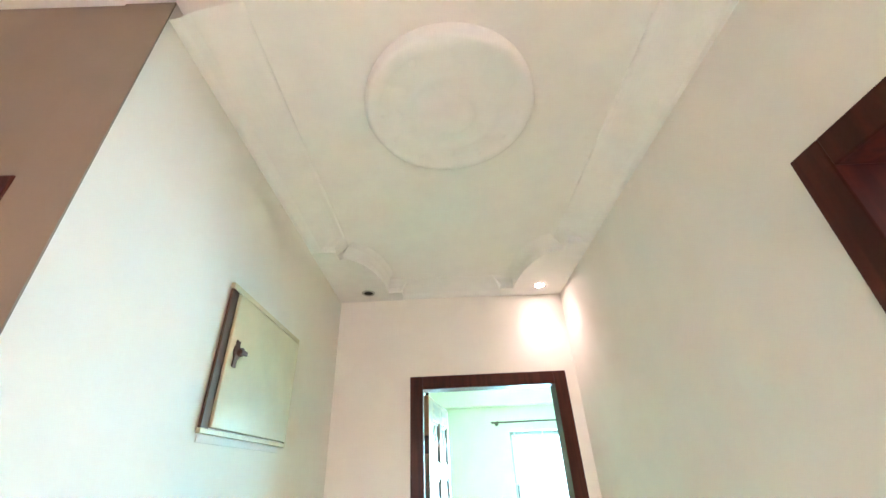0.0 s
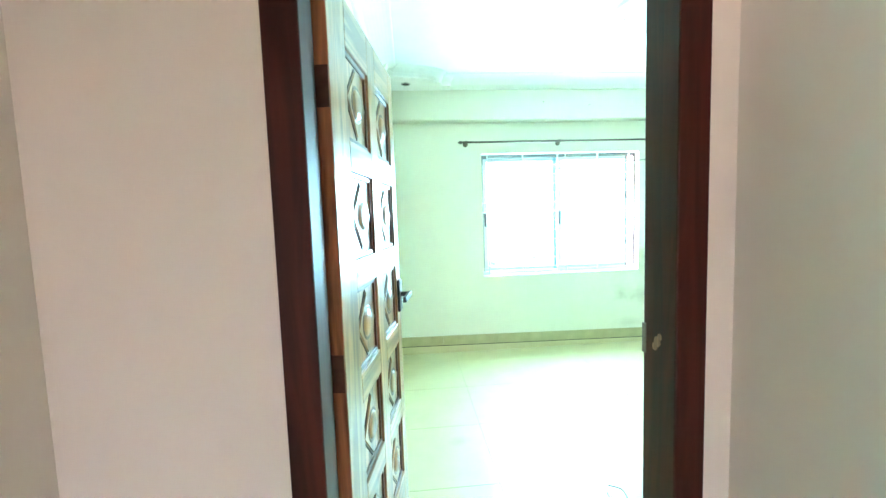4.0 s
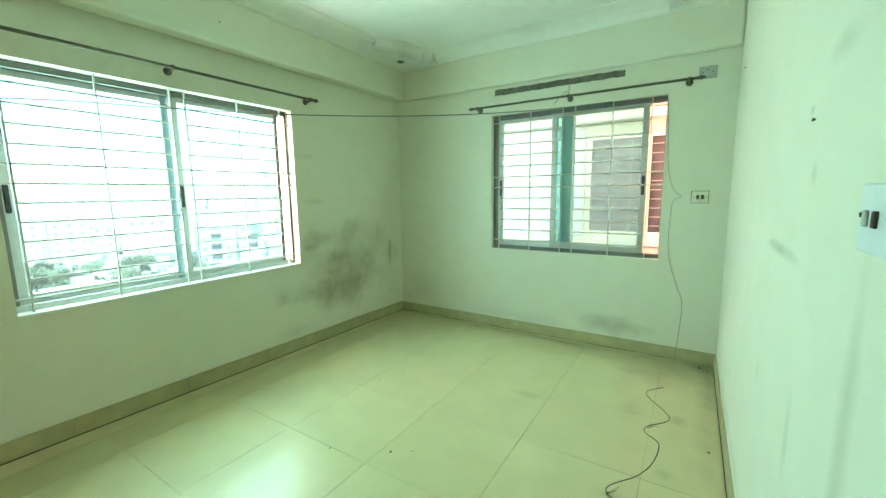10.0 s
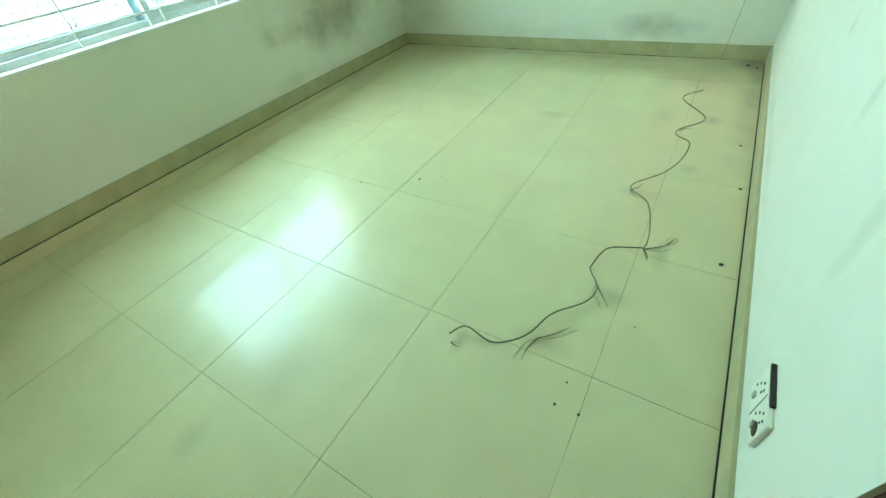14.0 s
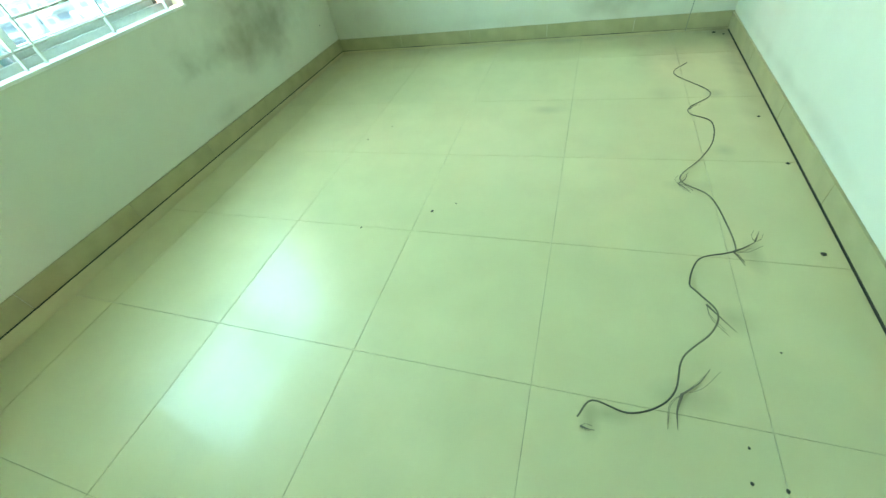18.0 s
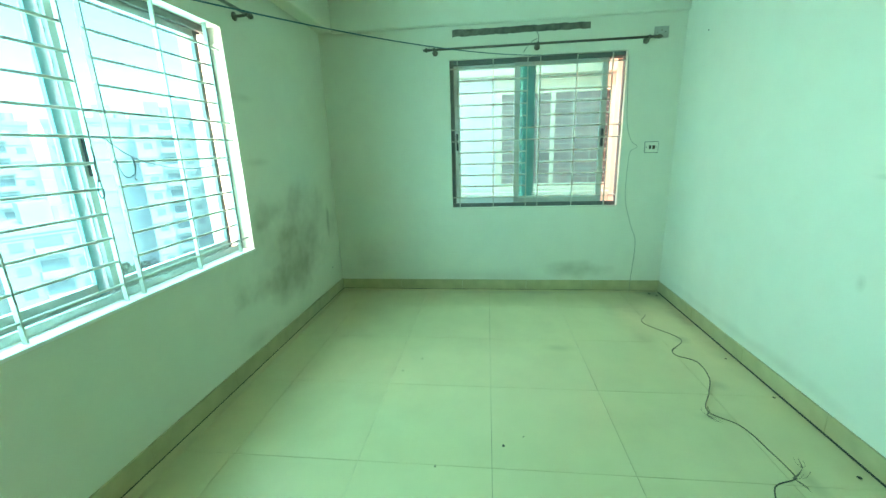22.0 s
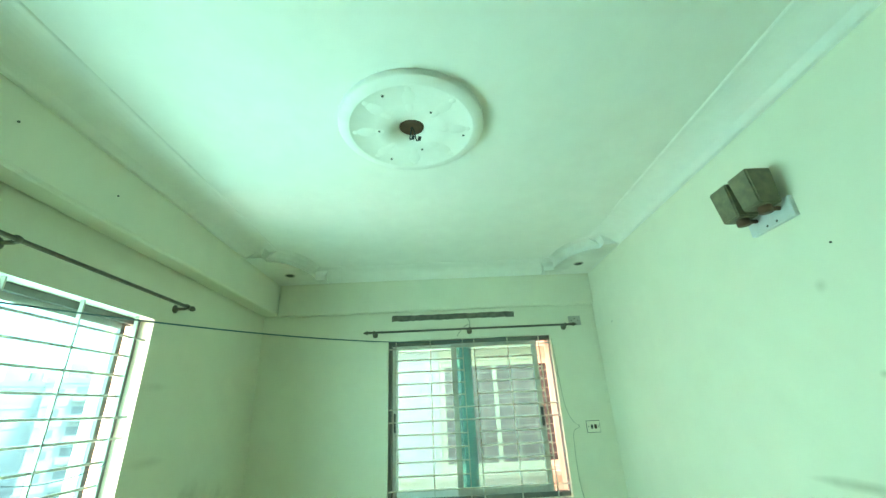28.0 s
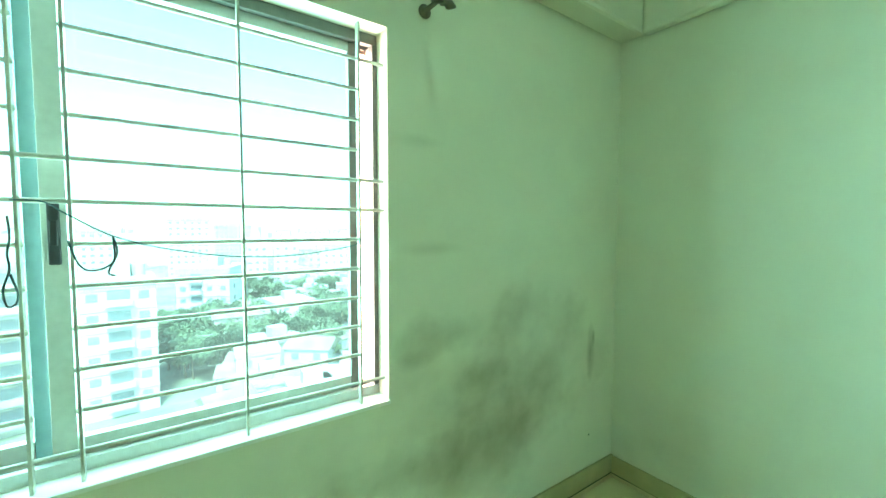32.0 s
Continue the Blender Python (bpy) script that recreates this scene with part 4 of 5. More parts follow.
# ---- switches and sockets ----
def plate(name, label, category, m, w, h, parts_fn, material=None, depth=0.009):
    t = thing(name, label, category)
    t.matrix_basis = m
    bm = bmesh.new()
    box(bm, -w / 2, -depth, -h / 2, w / 2, 0, h / 2, min(0.004, depth * 0.4))
    part("faceplate", bm, material or M_PLATE, t)
    parts_fn(t)
    return t


def holes(t, spots, r, depth=0.0095):
    for x, z in spots:
        bm = bmesh.new()
        lathe(bm, [(0.0, -depth - 0.0003), (r, -depth - 0.0003), (r, -depth + 0.001)], (x, 0, z), "Y", n=10)
        part("pin_hole", bm, M_BLACK, t)


def rocker(t, x, z, w, h, m, depth=0.009):
    bm = bmesh.new()
    box(bm, x - w / 2, -depth - 0.005, z - h / 2, x + w / 2, -depth + 0.001, z + h / 2, 0.002)
    part("rocker", bm, m, t)


def plate_shadow(t, w, h):
    # thin black slab draws the shadow gap round a faceplate
    bm = bmesh.new()
    box(bm, -w / 2, -0.003, -h / 2, w / 2, 0, h / 2, 0.001)
    part("backing_box", bm, M_BLACK, t, "dark rim drawn as the shadow gap round the plate")


EAST = -90
plate("switch_socket", "ivory switch and socket plate beside the window", "switch", pose(0, 0.182, 1.302, 0, 0, EAST), 0.105, 0.085,
      lambda t: (rocker(t, -0.014, 0, 0.018, 0.030, M_DIRT), rocker(t, 0.016, 0, 0.022, 0.032, M_RUST), holes(t, ((-0.042, 0), (0.042, 0)), 0.004), plate_shadow(t, 0.112, 0.092)))
plate("junction_plate", "ivory blank junction plate behind the rod end", "junction plate", pose(0, 0.19, 2.185, 0, 0, EAST), 0.11, 0.085,
      lambda t: holes(t, ((-0.03, 0.0), (0.03, 0.0), (0.0, 0.015)), 0.004), M_PLATED)
plate("switch", "pale two-gang switch plate on the plain wall", "switch", pose(-2.735, 0, 1.315, 0, 0, 180), 0.12, 0.10,
      lambda t: (rocker(t, -0.024, 0, 0.012, 0.024, M_PLATED), rocker(t, 0.012, 0, 0.012, 0.024, M_DIRT), holes(t, ((-0.050, 0.004), (0.050, 0.004)), 0.004, 0.010)), M_PLATEB)


def sockets(t):
    for cx in (-0.038, 0.038):
        holes(t, ((cx, 0.032), (cx - 0.012, 0.012), (cx + 0.012, 0.012), (cx + 0.017, 0.028), (cx - 0.022, -0.010)), 0.0035, 0.0125)
        rocker(t, cx, -0.022, 0.014, 0.018, M_PLATED, 0.012)
    bm = bmesh.new()
    box(bm, -0.001, -0.0126, -0.048, 0.001, -0.0115, 0.048)
    part("joint", bm, M_BLACK, t)
    # solid black strip stands in for the shaded gap along the top
    bm = bmesh.new()
    box(bm, -0.0775, -0.010, 0.0503, 0.032, 0.0, 0.0585, 0.001)
    part("wall_gap", bm, M_BLACK, t, "black strip for the shade behind the loose plate")
    bm = bmesh.new()
    lathe(bm, [(0.0, -0.0145), (0.014, -0.014), (0.018, -0.0118)], (0.052, 0, -0.014), "Y", n=14)
    part("scorch", bm, M_RUST, t, "brown scorched spot")


plate("power_socket", "loose ivory double power socket low on the wall", "socket", pose(-2.8425, 0, 0.25, 0, 0, 180), 0.155, 0.10, sockets, depth=0.012)
plate("switch", "ivory switch plate beside the bathroom door", "switch", pose(XW, 2.80, 1.35, 0, 0, 90), 0.08, 0.09,
      lambda t: rocker(t, 0, 0, 0.03, 0.045, M_PLATED))

# ---- wall lamp ----
wl = thing("wall_lamp", "dusty grey wall lamp with two angled square shades", "wall lamp", (-2.085, 0, 2.185), 180)
bm = bmesh.new()
box(bm, -0.115, -0.022, -0.045, 0.115, 0.0, 0.045, 0.004)
part("backplate", bm, M_PALEMETAL, wl, "dull silver backplate")
for sx in (-0.062, 0.062):
    bm = bmesh.new()
    cyl(bm, (sx, -0.02, 0.012), (sx, -0.075, 0.012), 0.009, 12)
    part("arm", bm, M_RUST, wl)
    bm = bmesh.new()
    cyl(bm, (sx, -0.082, -0.005), (sx, -0.082, 0.035), 0.026, 16)
    part("lamp_holder", bm, M_RUST, wl, "rusty brown lamp holder", True)
    bm = bmesh.new()
    lo = [(sx - 0.047, -0.135, 0.02), (sx + 0.047, -0.135, 0.02), (sx + 0.047, -0.04, 0.02), (sx - 0.047, -0.04, 0.02)]
    hi = [(sx - 0.055, -0.155, 0.175), (sx + 0.055, -0.155, 0.175), (sx + 0.055, -0.045, 0.175), (sx - 0.055, -0.045, 0.175)]
    vo = [bm.verts.new(p) for p in lo]
    vh = [bm.verts.new(p) for p in hi]
    bm.faces.new(vo)
    bm.faces.new(vh)
    for i in range(4):
        bm.faces.new((vo[i], vo[(i + 1) % 4], vh[(i + 1) % 4], vh[i]))
    bmesh.ops.bevel(bm, geom=bm.edges[:], offset=0.006, segments=2, affect="EDGES")
    part("shade", bm, M_LAMP, wl, "dusty grey-brown textured shade")
for x, z in ((-0.02, -0.03), (0.03, -0.03)):
    bm = bmesh.new()
    lathe(bm, [(0.0, -0.0235), (0.005, -0.0225), (0.006, -0.0215)], (x, 0, z), "Y", n=10)
    part("screw", bm, M_DIRT, wl)

# ---- nails ----
for at, ax in (((-2.265, 0.0, 1.995), 1), ((-2.283, 0.0, 1.513), 1), ((-0.35, 0.0, 2.10), 1), ((-1.98, YN - 0.13, 2.47), -1), ((-2.45, YN - 0.13, 2.50), -1), ((-0.22, YN - 0.0, 0.30), -1)):
    bm = bmesh.new()
    cyl(bm, (0, 0, 0), (0, 0.004 * ax, 0), 0.0025, 8)
    cyl(bm, (0, 0.004 * ax, 0), (0, 0.0055 * ax, 0), 0.0045, 8)
    o = part("nail", bm, M_DIRT)
    o.location = at
    tagged(o, "small dark nail in the painted wall", "nail", "wall nails")

# ---- wires ----
def cable(name, pts, r, m, label, category, steps=8):
    bm = bmesh.new()
    tube(bm, spline(pts, steps), r)
    return tagged(part(name, bm, m, None, "", True), label, category)


cable("hanging_wire", [(-0.006, 0.425, 2.03), (-0.008, 0.415, 1.8), (-0.006, 0.395, 1.50), (-0.01, 0.352, 1.36), (-0.016, 0.30, 1.31), (-0.012, 0.345, 1.28), (-0.006, 0.362, 1.20), (-0.008, 0.362, 0.88), (-0.007, 0.30, 0.64), (-0.008, 0.245, 0.47), (-0.018, 0.262, 0.12), (-0.03, 0.27, 0.01)],
      0.0019, M_CABLE, "thin grey wire hanging from the window to the floor", "wire")
def line_at(x):
    return (x, 0.903 - 0.649 * x, 2.068 + 0.2135 * x + 0.0436 * x * x)


cable("washing_line", [(-3.0, YN + 0.03, 1.83), (-2.97, YN - 0.06, 1.825)] + [line_at(-2.8 + 0.3 * i) for i in range(10)] + [(0.0, 0.86, 2.066), (0.03, 0.82, 2.069)],
      0.0026, M_ROPE, "teal nylon cord strung across the room between the windows", "cord", 5)
G = YN + 0.014
cable("window_string", [(x, G, z) for x, z in ((-2.256, 1.433), (-2.207, 1.431), (-2.171, 1.406), (-2.093, 1.356), (-1.988, 1.322), (-1.84, 1.297), (-1.686, 1.294), (-1.504, 1.317), (-1.468, 1.341))],
      0.0018, M_ROPE, "thin dark string sagging across the window bars", "string")
cable("string_loop", [(x, G + 0.002, z) for x, z in ((-2.17, 1.346), (-2.155, 1.294), (-2.134, 1.276), (-2.105, 1.284), (-2.091, 1.305), (-2.093, 1.354), (-2.086, 1.315), (-2.103, 1.271), (-2.091, 1.262))],
      0.0022, M_ROPE, "dark knotted string loop on the window bars", "string")
cable("string_tail", [(x, G, z) for x, z in ((-2.261, 1.40), (-2.259, 1.356), (-2.264, 1.321), (-2.262, 1.286), (-2.273, 1.243), (-2.268, 1.209), (-2.255, 1.215), (-2.252, 1.237), (-2.261, 1.277))],
      0.0024, M_ROPE, "dark string tail hanging from the bars", "string")
cable("bracket_wire", [(-0.07, 1.155, 2.15), (-0.06, 1.15, 2.20), (-0.03, 1.16, 2.235), (-0.012, 1.15, 2.25)], 0.003, M_CABLE, "short grey wire at the middle rod bracket", "wire", 5)
cable("bracket_wire", [(-0.07, 1.16, 2.18), (-0.08, 1.20, 2.16), (-0.085, 1.25, 2.11), (-0.08, 1.27, 2.08)], 0.003, M_CABLE, "short grey wire at the middle rod bracket", "wire", 5)
CORD = [(-0.544, 0.313), (-0.751, 0.404), (-1.006, 0.257), (-1.132, 0.362), (-1.207, 0.366), (-1.308, 0.295), (-1.468, 0.307), (-1.582, 0.364), (-1.776, 0.472), (-1.888, 0.38), (-2.031, 0.339), (-2.155, 0.332), (-2.198, 0.366), (-2.234, 0.456), (-2.326, 0.489), (-2.383, 0.479), (-2.459, 0.435), (-2.525, 0.455), (-2.625, 0.54), (-2.739, 0.573), (-2.794, 0.618), (-2.818, 0.689), (-2.813, 0.782), (-2.868, 0.819)]
cable("floor_cable", [(x, y, 0.005 + 0.030 * abs(math.sin(i * 0.9))) for i, (x, y) in enumerate(CORD)], 0.0027, M_CORD, "loose kinked grey cable lying on the tiles", "cable", 6)

# ---- lint caught on the cable ----
def streak(bm, pts, r0, r1, n=6):
    """A flattened tapering wisp along points."""
    way = spline(pts, 5)
    prev = None
    for k, p in enumerate(way):
        d = (way[min(k + 1, len(way) - 1)] - way[max(k - 1, 0)]).normalized()
        side = Vector((-d.y, d.x, 0)).normalized()
        r = r0 + (r1 - r0) * k / (len(way) - 1)
        ring = [bm.verts.new(p + side * r * math.cos(2 * math.pi * i / n) + Vector((0, 0, 0.45 * r * math.sin(2 * math.pi * i / n)))) for i in range(n)]
        if prev:
            for i in range(n):
                bm.faces.new((prev[i], prev[(i + 1) % n], ring[(i + 1) % n], ring[i]))
        else:
            bm.faces.new(ring[::-1])
        prev = ring
    bm.faces.new(prev)


rng = random.Random(8)
LINTS = ((-2.733, 0.55, -2.834, 0.569, 0.0055), (-2.733, 0.55, -2.64, 0.47, 0.0035), (-2.41, 0.45, -2.50, 0.382, 0.005), (-2.88, 0.809, -2.882, 0.77, 0.004),
         (-2.16, 0.335, -2.10, 0.26, 0.006), (-2.16, 0.335, -2.22, 0.31, 0.005), (-2.10, 0.26, -2.04, 0.235, 0.004), (-1.776, 0.472, -1.70, 0.43, 0.004), (-1.776, 0.472, -1.83, 0.43, 0.004), (-1.13, 0.36, -1.07, 0.30, 0.004))
for x, y, x2, y2, r in LINTS:
    bm = bmesh.new()
    dx, dy = x2 - x, y2 - y
    bend = rng.uniform(-0.12, 0.12)
    streak(bm, [(0, 0, 0.005), (dx * 0.5 - dy * bend, dy * 0.5 + dx * bend, 0.004), (dx, dy, 0.0015)], r * 0.75, 0.0006)
    for k in range(2):
        f = rng.uniform(0.6, 1.1)
        o2 = rng.uniform(-0.3, 0.3)
        tube(bm, spline([(0, 0, 0.004), (dx * 0.4 * f - dy * o2, dy * 0.4 * f + dx * o2, 0.004), (dx * f - dy * o2, dy * f + dx * o2, 0.002)], 4), 0.0006, 5)
    o = part("lint_clump", bm, M_DUST)
    o.location = (x, y, 0)
    tagged(o, "wisp of grey-brown lint caught on the floor cable", "lint", "lint wisps")

# ---- grit on the floor ----
for x, y, r in ((-2.056, 1.498, 0.009), (-2.131, 0.071, 0.012), (-2.20, 1.80, 0.007), (-1.99, 1.40, 0.005), (-1.45, 2.1, 0.006), (-1.30, 2.0, 0.006), (-2.842, 0.414, 0.005), (-2.925, 0.423, 0.005), (-2.923, 0.353, 0.006), (-2.549, 0.282, 0.004), (-0.06, 0.10, 0.014), (-0.10, 0.05, 0.010), (-1.2, 0.07, 0.010), (-1.6, 0.045, 0.009)):
    bm = bmesh.new()
    bmesh.ops.create_icosphere(bm, subdivisions=1, radius=r)
    rg = random.Random(int(x * 1000))
    for v in bm.verts:
        v.co = Vector((v.co.x * rg.uniform(0.6, 1.3), v.co.y * rg.uniform(0.5, 1.2), max(0, v.co.z * 0.45)))
    o = part("grit", bm, M_DIRT)
    o.location = (x, y, 0)
    tagged(o, "dark crumb of grit on the tiled floor", "grit", "floor grit")

# ---- neighbouring facade across the gap ----
NX = 1.9
# this wall, too, is carried up out of view to dim the gap
wall("facade_opposite", M_CREAMX, "x", NX, NX + 0.25, -1.1, 3.05, -30, 18, [(-0.06, 1.44, 0.78, 2.06)])
tagged(bpy.data.objects["facade_opposite"], "cream painted wall of the building across the gap", "facade")
bm = bmesh.new()
box(bm, NX - 0.012, 1.45, 0.76, NX, 2.6, 2.22, 0.003)
tagged(part("wall_panel_opposite", bm, M_LILAC), "pale lilac painted panel on the opposite wall", "facade panel", kind="structure")
bm = bmesh.new()
box(bm, NX - 0.10, -0.25, 2.21, NX, 2.8, 2.27, 0.004)
box(bm, NX - 0.06, -0.25, 0.68, NX, 2.8, 0.735, 0.004)
tagged(part("ledge_opposite", bm, M_CREAMX), "cream painted ledges above and below the opposite window", "ledge", kind="structure")
nw = thing("window_3", "dark barred window with pale frames in the opposite wall", "window", kind="structure")
for a in ((-0.06, 0.78, 1.44, 0.84), (-0.06, 2.0, 1.44, 2.06), (-0.06, 0.84, 0.0, 2.0), (1.37, 0.84, 1.44, 2.0), (0.68, 0.84, 0.735, 2.0)):
    bm = bmesh.new()
    box(bm, NX + 0.02, a[0], a[1], NX + 0.07, a[2], a[3], 0.003)
    part("window_frame", bm, M_PLATE, nw)
for a in ((0.0, 0.68), (0.735, 1.37)):
    bm = bmesh.new()
    box(bm, NX + 0.05, a[0], 0.84, NX + 0.056, a[1], 2.0)
    part("pane", bm, M_DARKGLASS, nw, "dark dusty glass")
for y in (0.22, 0.45, 0.9, 1.13):
    bm = bmesh.new()
    box(bm, NX + 0.03, y - 0.006, 0.84, NX + 0.034, y + 0.006, 2.0)
    part("flat_bar", bm, M_PLATED, nw)
for i in range(10):
    bm = bmesh.new()
    cyl(bm, (NX + 0.036, 0.0, 0.92 + i * 0.11), (NX + 0.036, 1.37, 0.92 + i * 0.11), 0.005, 6)
    part("rod", bm, M_PLATED, nw)
# black board paints the darkness of the unlit room
bm = bmesh.new()
box(bm, NX + 0.45, -0.4, 0.5, NX + 0.5, 1.8, 2.4)
tagged(part("dark_room_opposite", bm, M_BLACK), "black board standing in for the unlit room behind the opposite window", "wall", kind="structure")

# ---- city outside ----
GZ = -27.0
M_GROUND = mat("pale dusty ground", (0.30, 0.30, 0.23), 0.95, scale=0.08, var=0.2, big=0.02)
M_BLD = [mat("pale building paint %s" % n, c, 0.85, scale=0.5, var=0.05, big=0.1) for n, c in (("white", (0.60, 0.59, 0.57)), ("cream", (0.58, 0.53, 0.45)), ("grey", (0.46, 0.47, 0.46)), ("rose", (0.66, 0.52, 0.46)))]
# glass paled so that its colour holds the distance haze
M_WIN = mat("haze-pale far window glass", (0.27, 0.31, 0.33), 0.2, var=0.15)
M_ROOF = mat("grey concrete roof", (0.52, 0.51, 0.48), 0.9, scale=0.4, var=0.12, big=0.1)
M_TIN = mat("rusty tin roof", (0.38, 0.30, 0.24), 0.7, scale=0.4, var=0.2, big=0.2)
M_LEAF = mat("green foliage", (0.14, 0.21, 0.12), 0.7, scale=0.8, var=0.35, big=0.3)
M_BARK = mat("brown bark", (0.12, 0.08, 0.05), 0.9, var=0.2)
bm = bmesh.new()
v = [bm.verts.new((x, y, GZ)) for x, y in ((-4500, -4500), (4500, -4500), (4500, 4500), (-4500, 4500))]
bm.faces.new(v)
tagged(part("ground", bm, M_GROUND), "dusty pale ground between the city blocks", "ground", kind="structure")

win_cache = {}


def unit_window():
    if "w" not in win_cache:
        bm = bmesh.new()
        box(bm, -0.65, -0.08, -0.6, 0.65, 0.0, 0.6)
        win_cache["w"] = mesh_of(bm, "window", M_WIN)
    return win_cache["w"]


def unit_opening():
    if "o" not in win_cache:
        bm = bmesh.new()
        box(bm, -1.35, -0.08, -1.1, 1.35, 0.0, 0.95)
        win_cache["o"] = mesh_of(bm, "window", M_WIN)
    return win_cache["o"]


def unit_balcony():
    if "b" not in win_cache:
        bm = bmesh.new()
        box(bm, -1.6, -1.2, -1.35, 1.6, 0.0, -1.2)
        box(bm, -1.6, -1.2, -1.2, 1.6, -1.1, -0.35)
        box(bm, -1.6, -1.1, -1.2, -1.5, 0.0, -0.35)
        box(bm, 1.5, -1.1, -1.2, 1.6, 0.0, -0.35)
        win_cache["b"] = mesh_of(bm, "balcony", M_BLD[0])
    return win_cache["b"]


def apartment(x, y, w, d, storeys, turn, paint, balconies, label, front=True):
    """A flat-roofed block with windows on the two faces turned to the flat (local -y and local +-x)."""
    h = storeys * 3.1 + 1
    t = thing("apartment_building", label, "apartment building", (x, y, GZ), turn, group="city blocks")
    bm = bmesh.new()
    box(bm, -w / 2, 0, 0, w / 2, d, h)
    for k in range(1, storeys + 1):
        box(bm, -w / 2 - 0.12, -0.12, k * 3.1 + 0.5, w / 2 + 0.12, 0.0, k * 3.1 + 0.72)
    part("wall", bm, paint, t)
    bm = bmesh.new()
    box(bm, -w / 2 - 0.2, -0.2, h, w / 2 + 0.2, d + 0.2, h + 0.9)
    box(bm, -w / 6, d * 0.3, h + 0.9, w / 6, d * 0.7, h + 3.6)
    roof = part("roof", bm, M_ROOF, t)
    bm = bmesh.new()
    cyl(bm, (w * 0.28, d * 0.5, h + 0.9), (w * 0.28, d * 0.5, h + 2.8), 1.0, 12)
    part("water_tank", bm, M_ROOF, roof)
    ncol = max(2, int(w / 3.0))
    for k in range(storeys):
        z = k * 3.1 + 2.6
        if z + GZ > 24:
            continue
        for c in range(ncol if front else 0):
            xx = -w / 2 + (c + 0.5) * w / ncol
            open_bay = balconies and c % 3 == 1
            o = new("window", unit_opening() if open_bay else unit_window())
            o.parent, o.location = t, (xx, 0.02, z)
            if open_bay:
                o = new("balcony", unit_balcony())
                o.parent, o.location = t, (xx, 0.0, z)
        for sx, rot in ((-1, -90), (1, 90)):
            for c in range(2):
                o = new("window", unit_window())
                o.parent = t
                o.matrix_local = pose(sx * (w / 2 - 0.02), (c + 0.5) * d / 2, z, 0, 0, rot)
    return t


def low_house(x, y, w, d, storeys, turn, paint, tin):
    h = storeys * 3.0
    t = thing("low_house", "low %s-roofed house among the trees" % ("tin" if tin else "flat concrete"), "house", (x, y, GZ), turn, group="low houses")
    bm = bmesh.new()
    box(bm, -w / 2, -d / 2, 0, w / 2, d / 2, h)
    part("wall", bm, paint, t)
    bm = bmesh.new()
    if tin:
        a = [bm.verts.new((sx * (w / 2 + 0.4), sy * (d / 2 + 0.4), h)) for sx, sy in ((-1, -1), (1, -1), (1, 1), (-1, 1))]
        r0, r1 = bm.verts.new((-w / 2 - 0.4, 0, h + 1.5)), bm.verts.new((w / 2 + 0.4, 0, h + 1.5))
        for q in ((a[0], a[1], r1, r0), (a[3], r0, r1, a[2]), (a[0], r0, a[3]), (a[1], a[2], r1), (a[0], a[3], a[2], a[1])):
            bm.faces.new(q)
    else:
        box(bm, -w / 2 - 0.2, -d / 2 - 0.2, h, w / 2 + 0.2, d / 2 + 0.2, h + 0.7)
        box(bm, -1.5, -1.2, h + 0.7, 1.5, 1.2, h + 2.8)
    part("roof", bm, M_TIN if tin else M_ROOF, t)
    for k in range(storeys):
        for c in (-0.25, 0.25):
            o = new("window", unit_window())
            o.parent, o.location = t, (c * w, -d / 2 + 0.02, k * 3.0 + 1.7)
    return t


def tree(x, y, h, seed):
    rg = random.Random(seed)
    t = thing("tree", "leafy green broadleaf tree between the houses", "tree", (x, y, GZ), group="city trees")
    bm = bmesh.new()
    cyl(bm, (0, 0, 0), (rg.uniform(-0.3, 0.3), rg.uniform(-0.3, 0.3), h * 0.55), 0.22, 8, 0.12)
    for k in range(5):
        a = 2 * math.pi * k / 5 + rg.random()
        cyl(bm, (0, 0, h * (0.38 + 0.03 * k)), (math.cos(a) * h * 0.28, math.sin(a) * h * 0.28, h * rg.uniform(0.62, 0.85)), 0.13, 6, 0.04)
    part("trunk", bm, M_BARK, t)
    verts, faces = [], []
    clumps = [(rg.uniform(-0.36, 0.36) * h, rg.uniform(-0.36, 0.36) * h, h * rg.uniform(0.40, 0.95), h * rg.uniform(0.12, 0.22)) for _ in range(16)]
    for cx, cy, cz, cr in clumps:
        for _ in range(110):
            d = Vector((rg.gauss(0, 1), rg.gauss(0, 1), rg.gauss(0, 0.8))).normalized() * cr * rg.uniform(0.55, 1.1)
            c = Vector((cx, cy, cz)) + d
            s = rg.uniform(0.22, 0.45)
            u = Vector((rg.gauss(0, 1), rg.gauss(0, 1), rg.gauss(0, 1))).normalized()
            w = u.orthogonal().normalized()
            i = len(verts)
            verts += [c + u * s, c + w * s * 0.6, c - u * s, c - w * s * 0.6]
            faces.append((i, i + 1, i + 2, i + 3))
    me = bpy.data.meshes.new("crown")
    me.from_pydata([tuple(q) for q in verts], [], faces)
    me.materials.append(M_LEAF)
    ob = new("crown", me)
    ob.parent = t
    return t



def polar(az, d):
    """A place seen from the flat, by bearing from north in degrees and distance."""
    return -2 + d * math.sin(radians(az)), 2 + d * math.cos(radians(az))


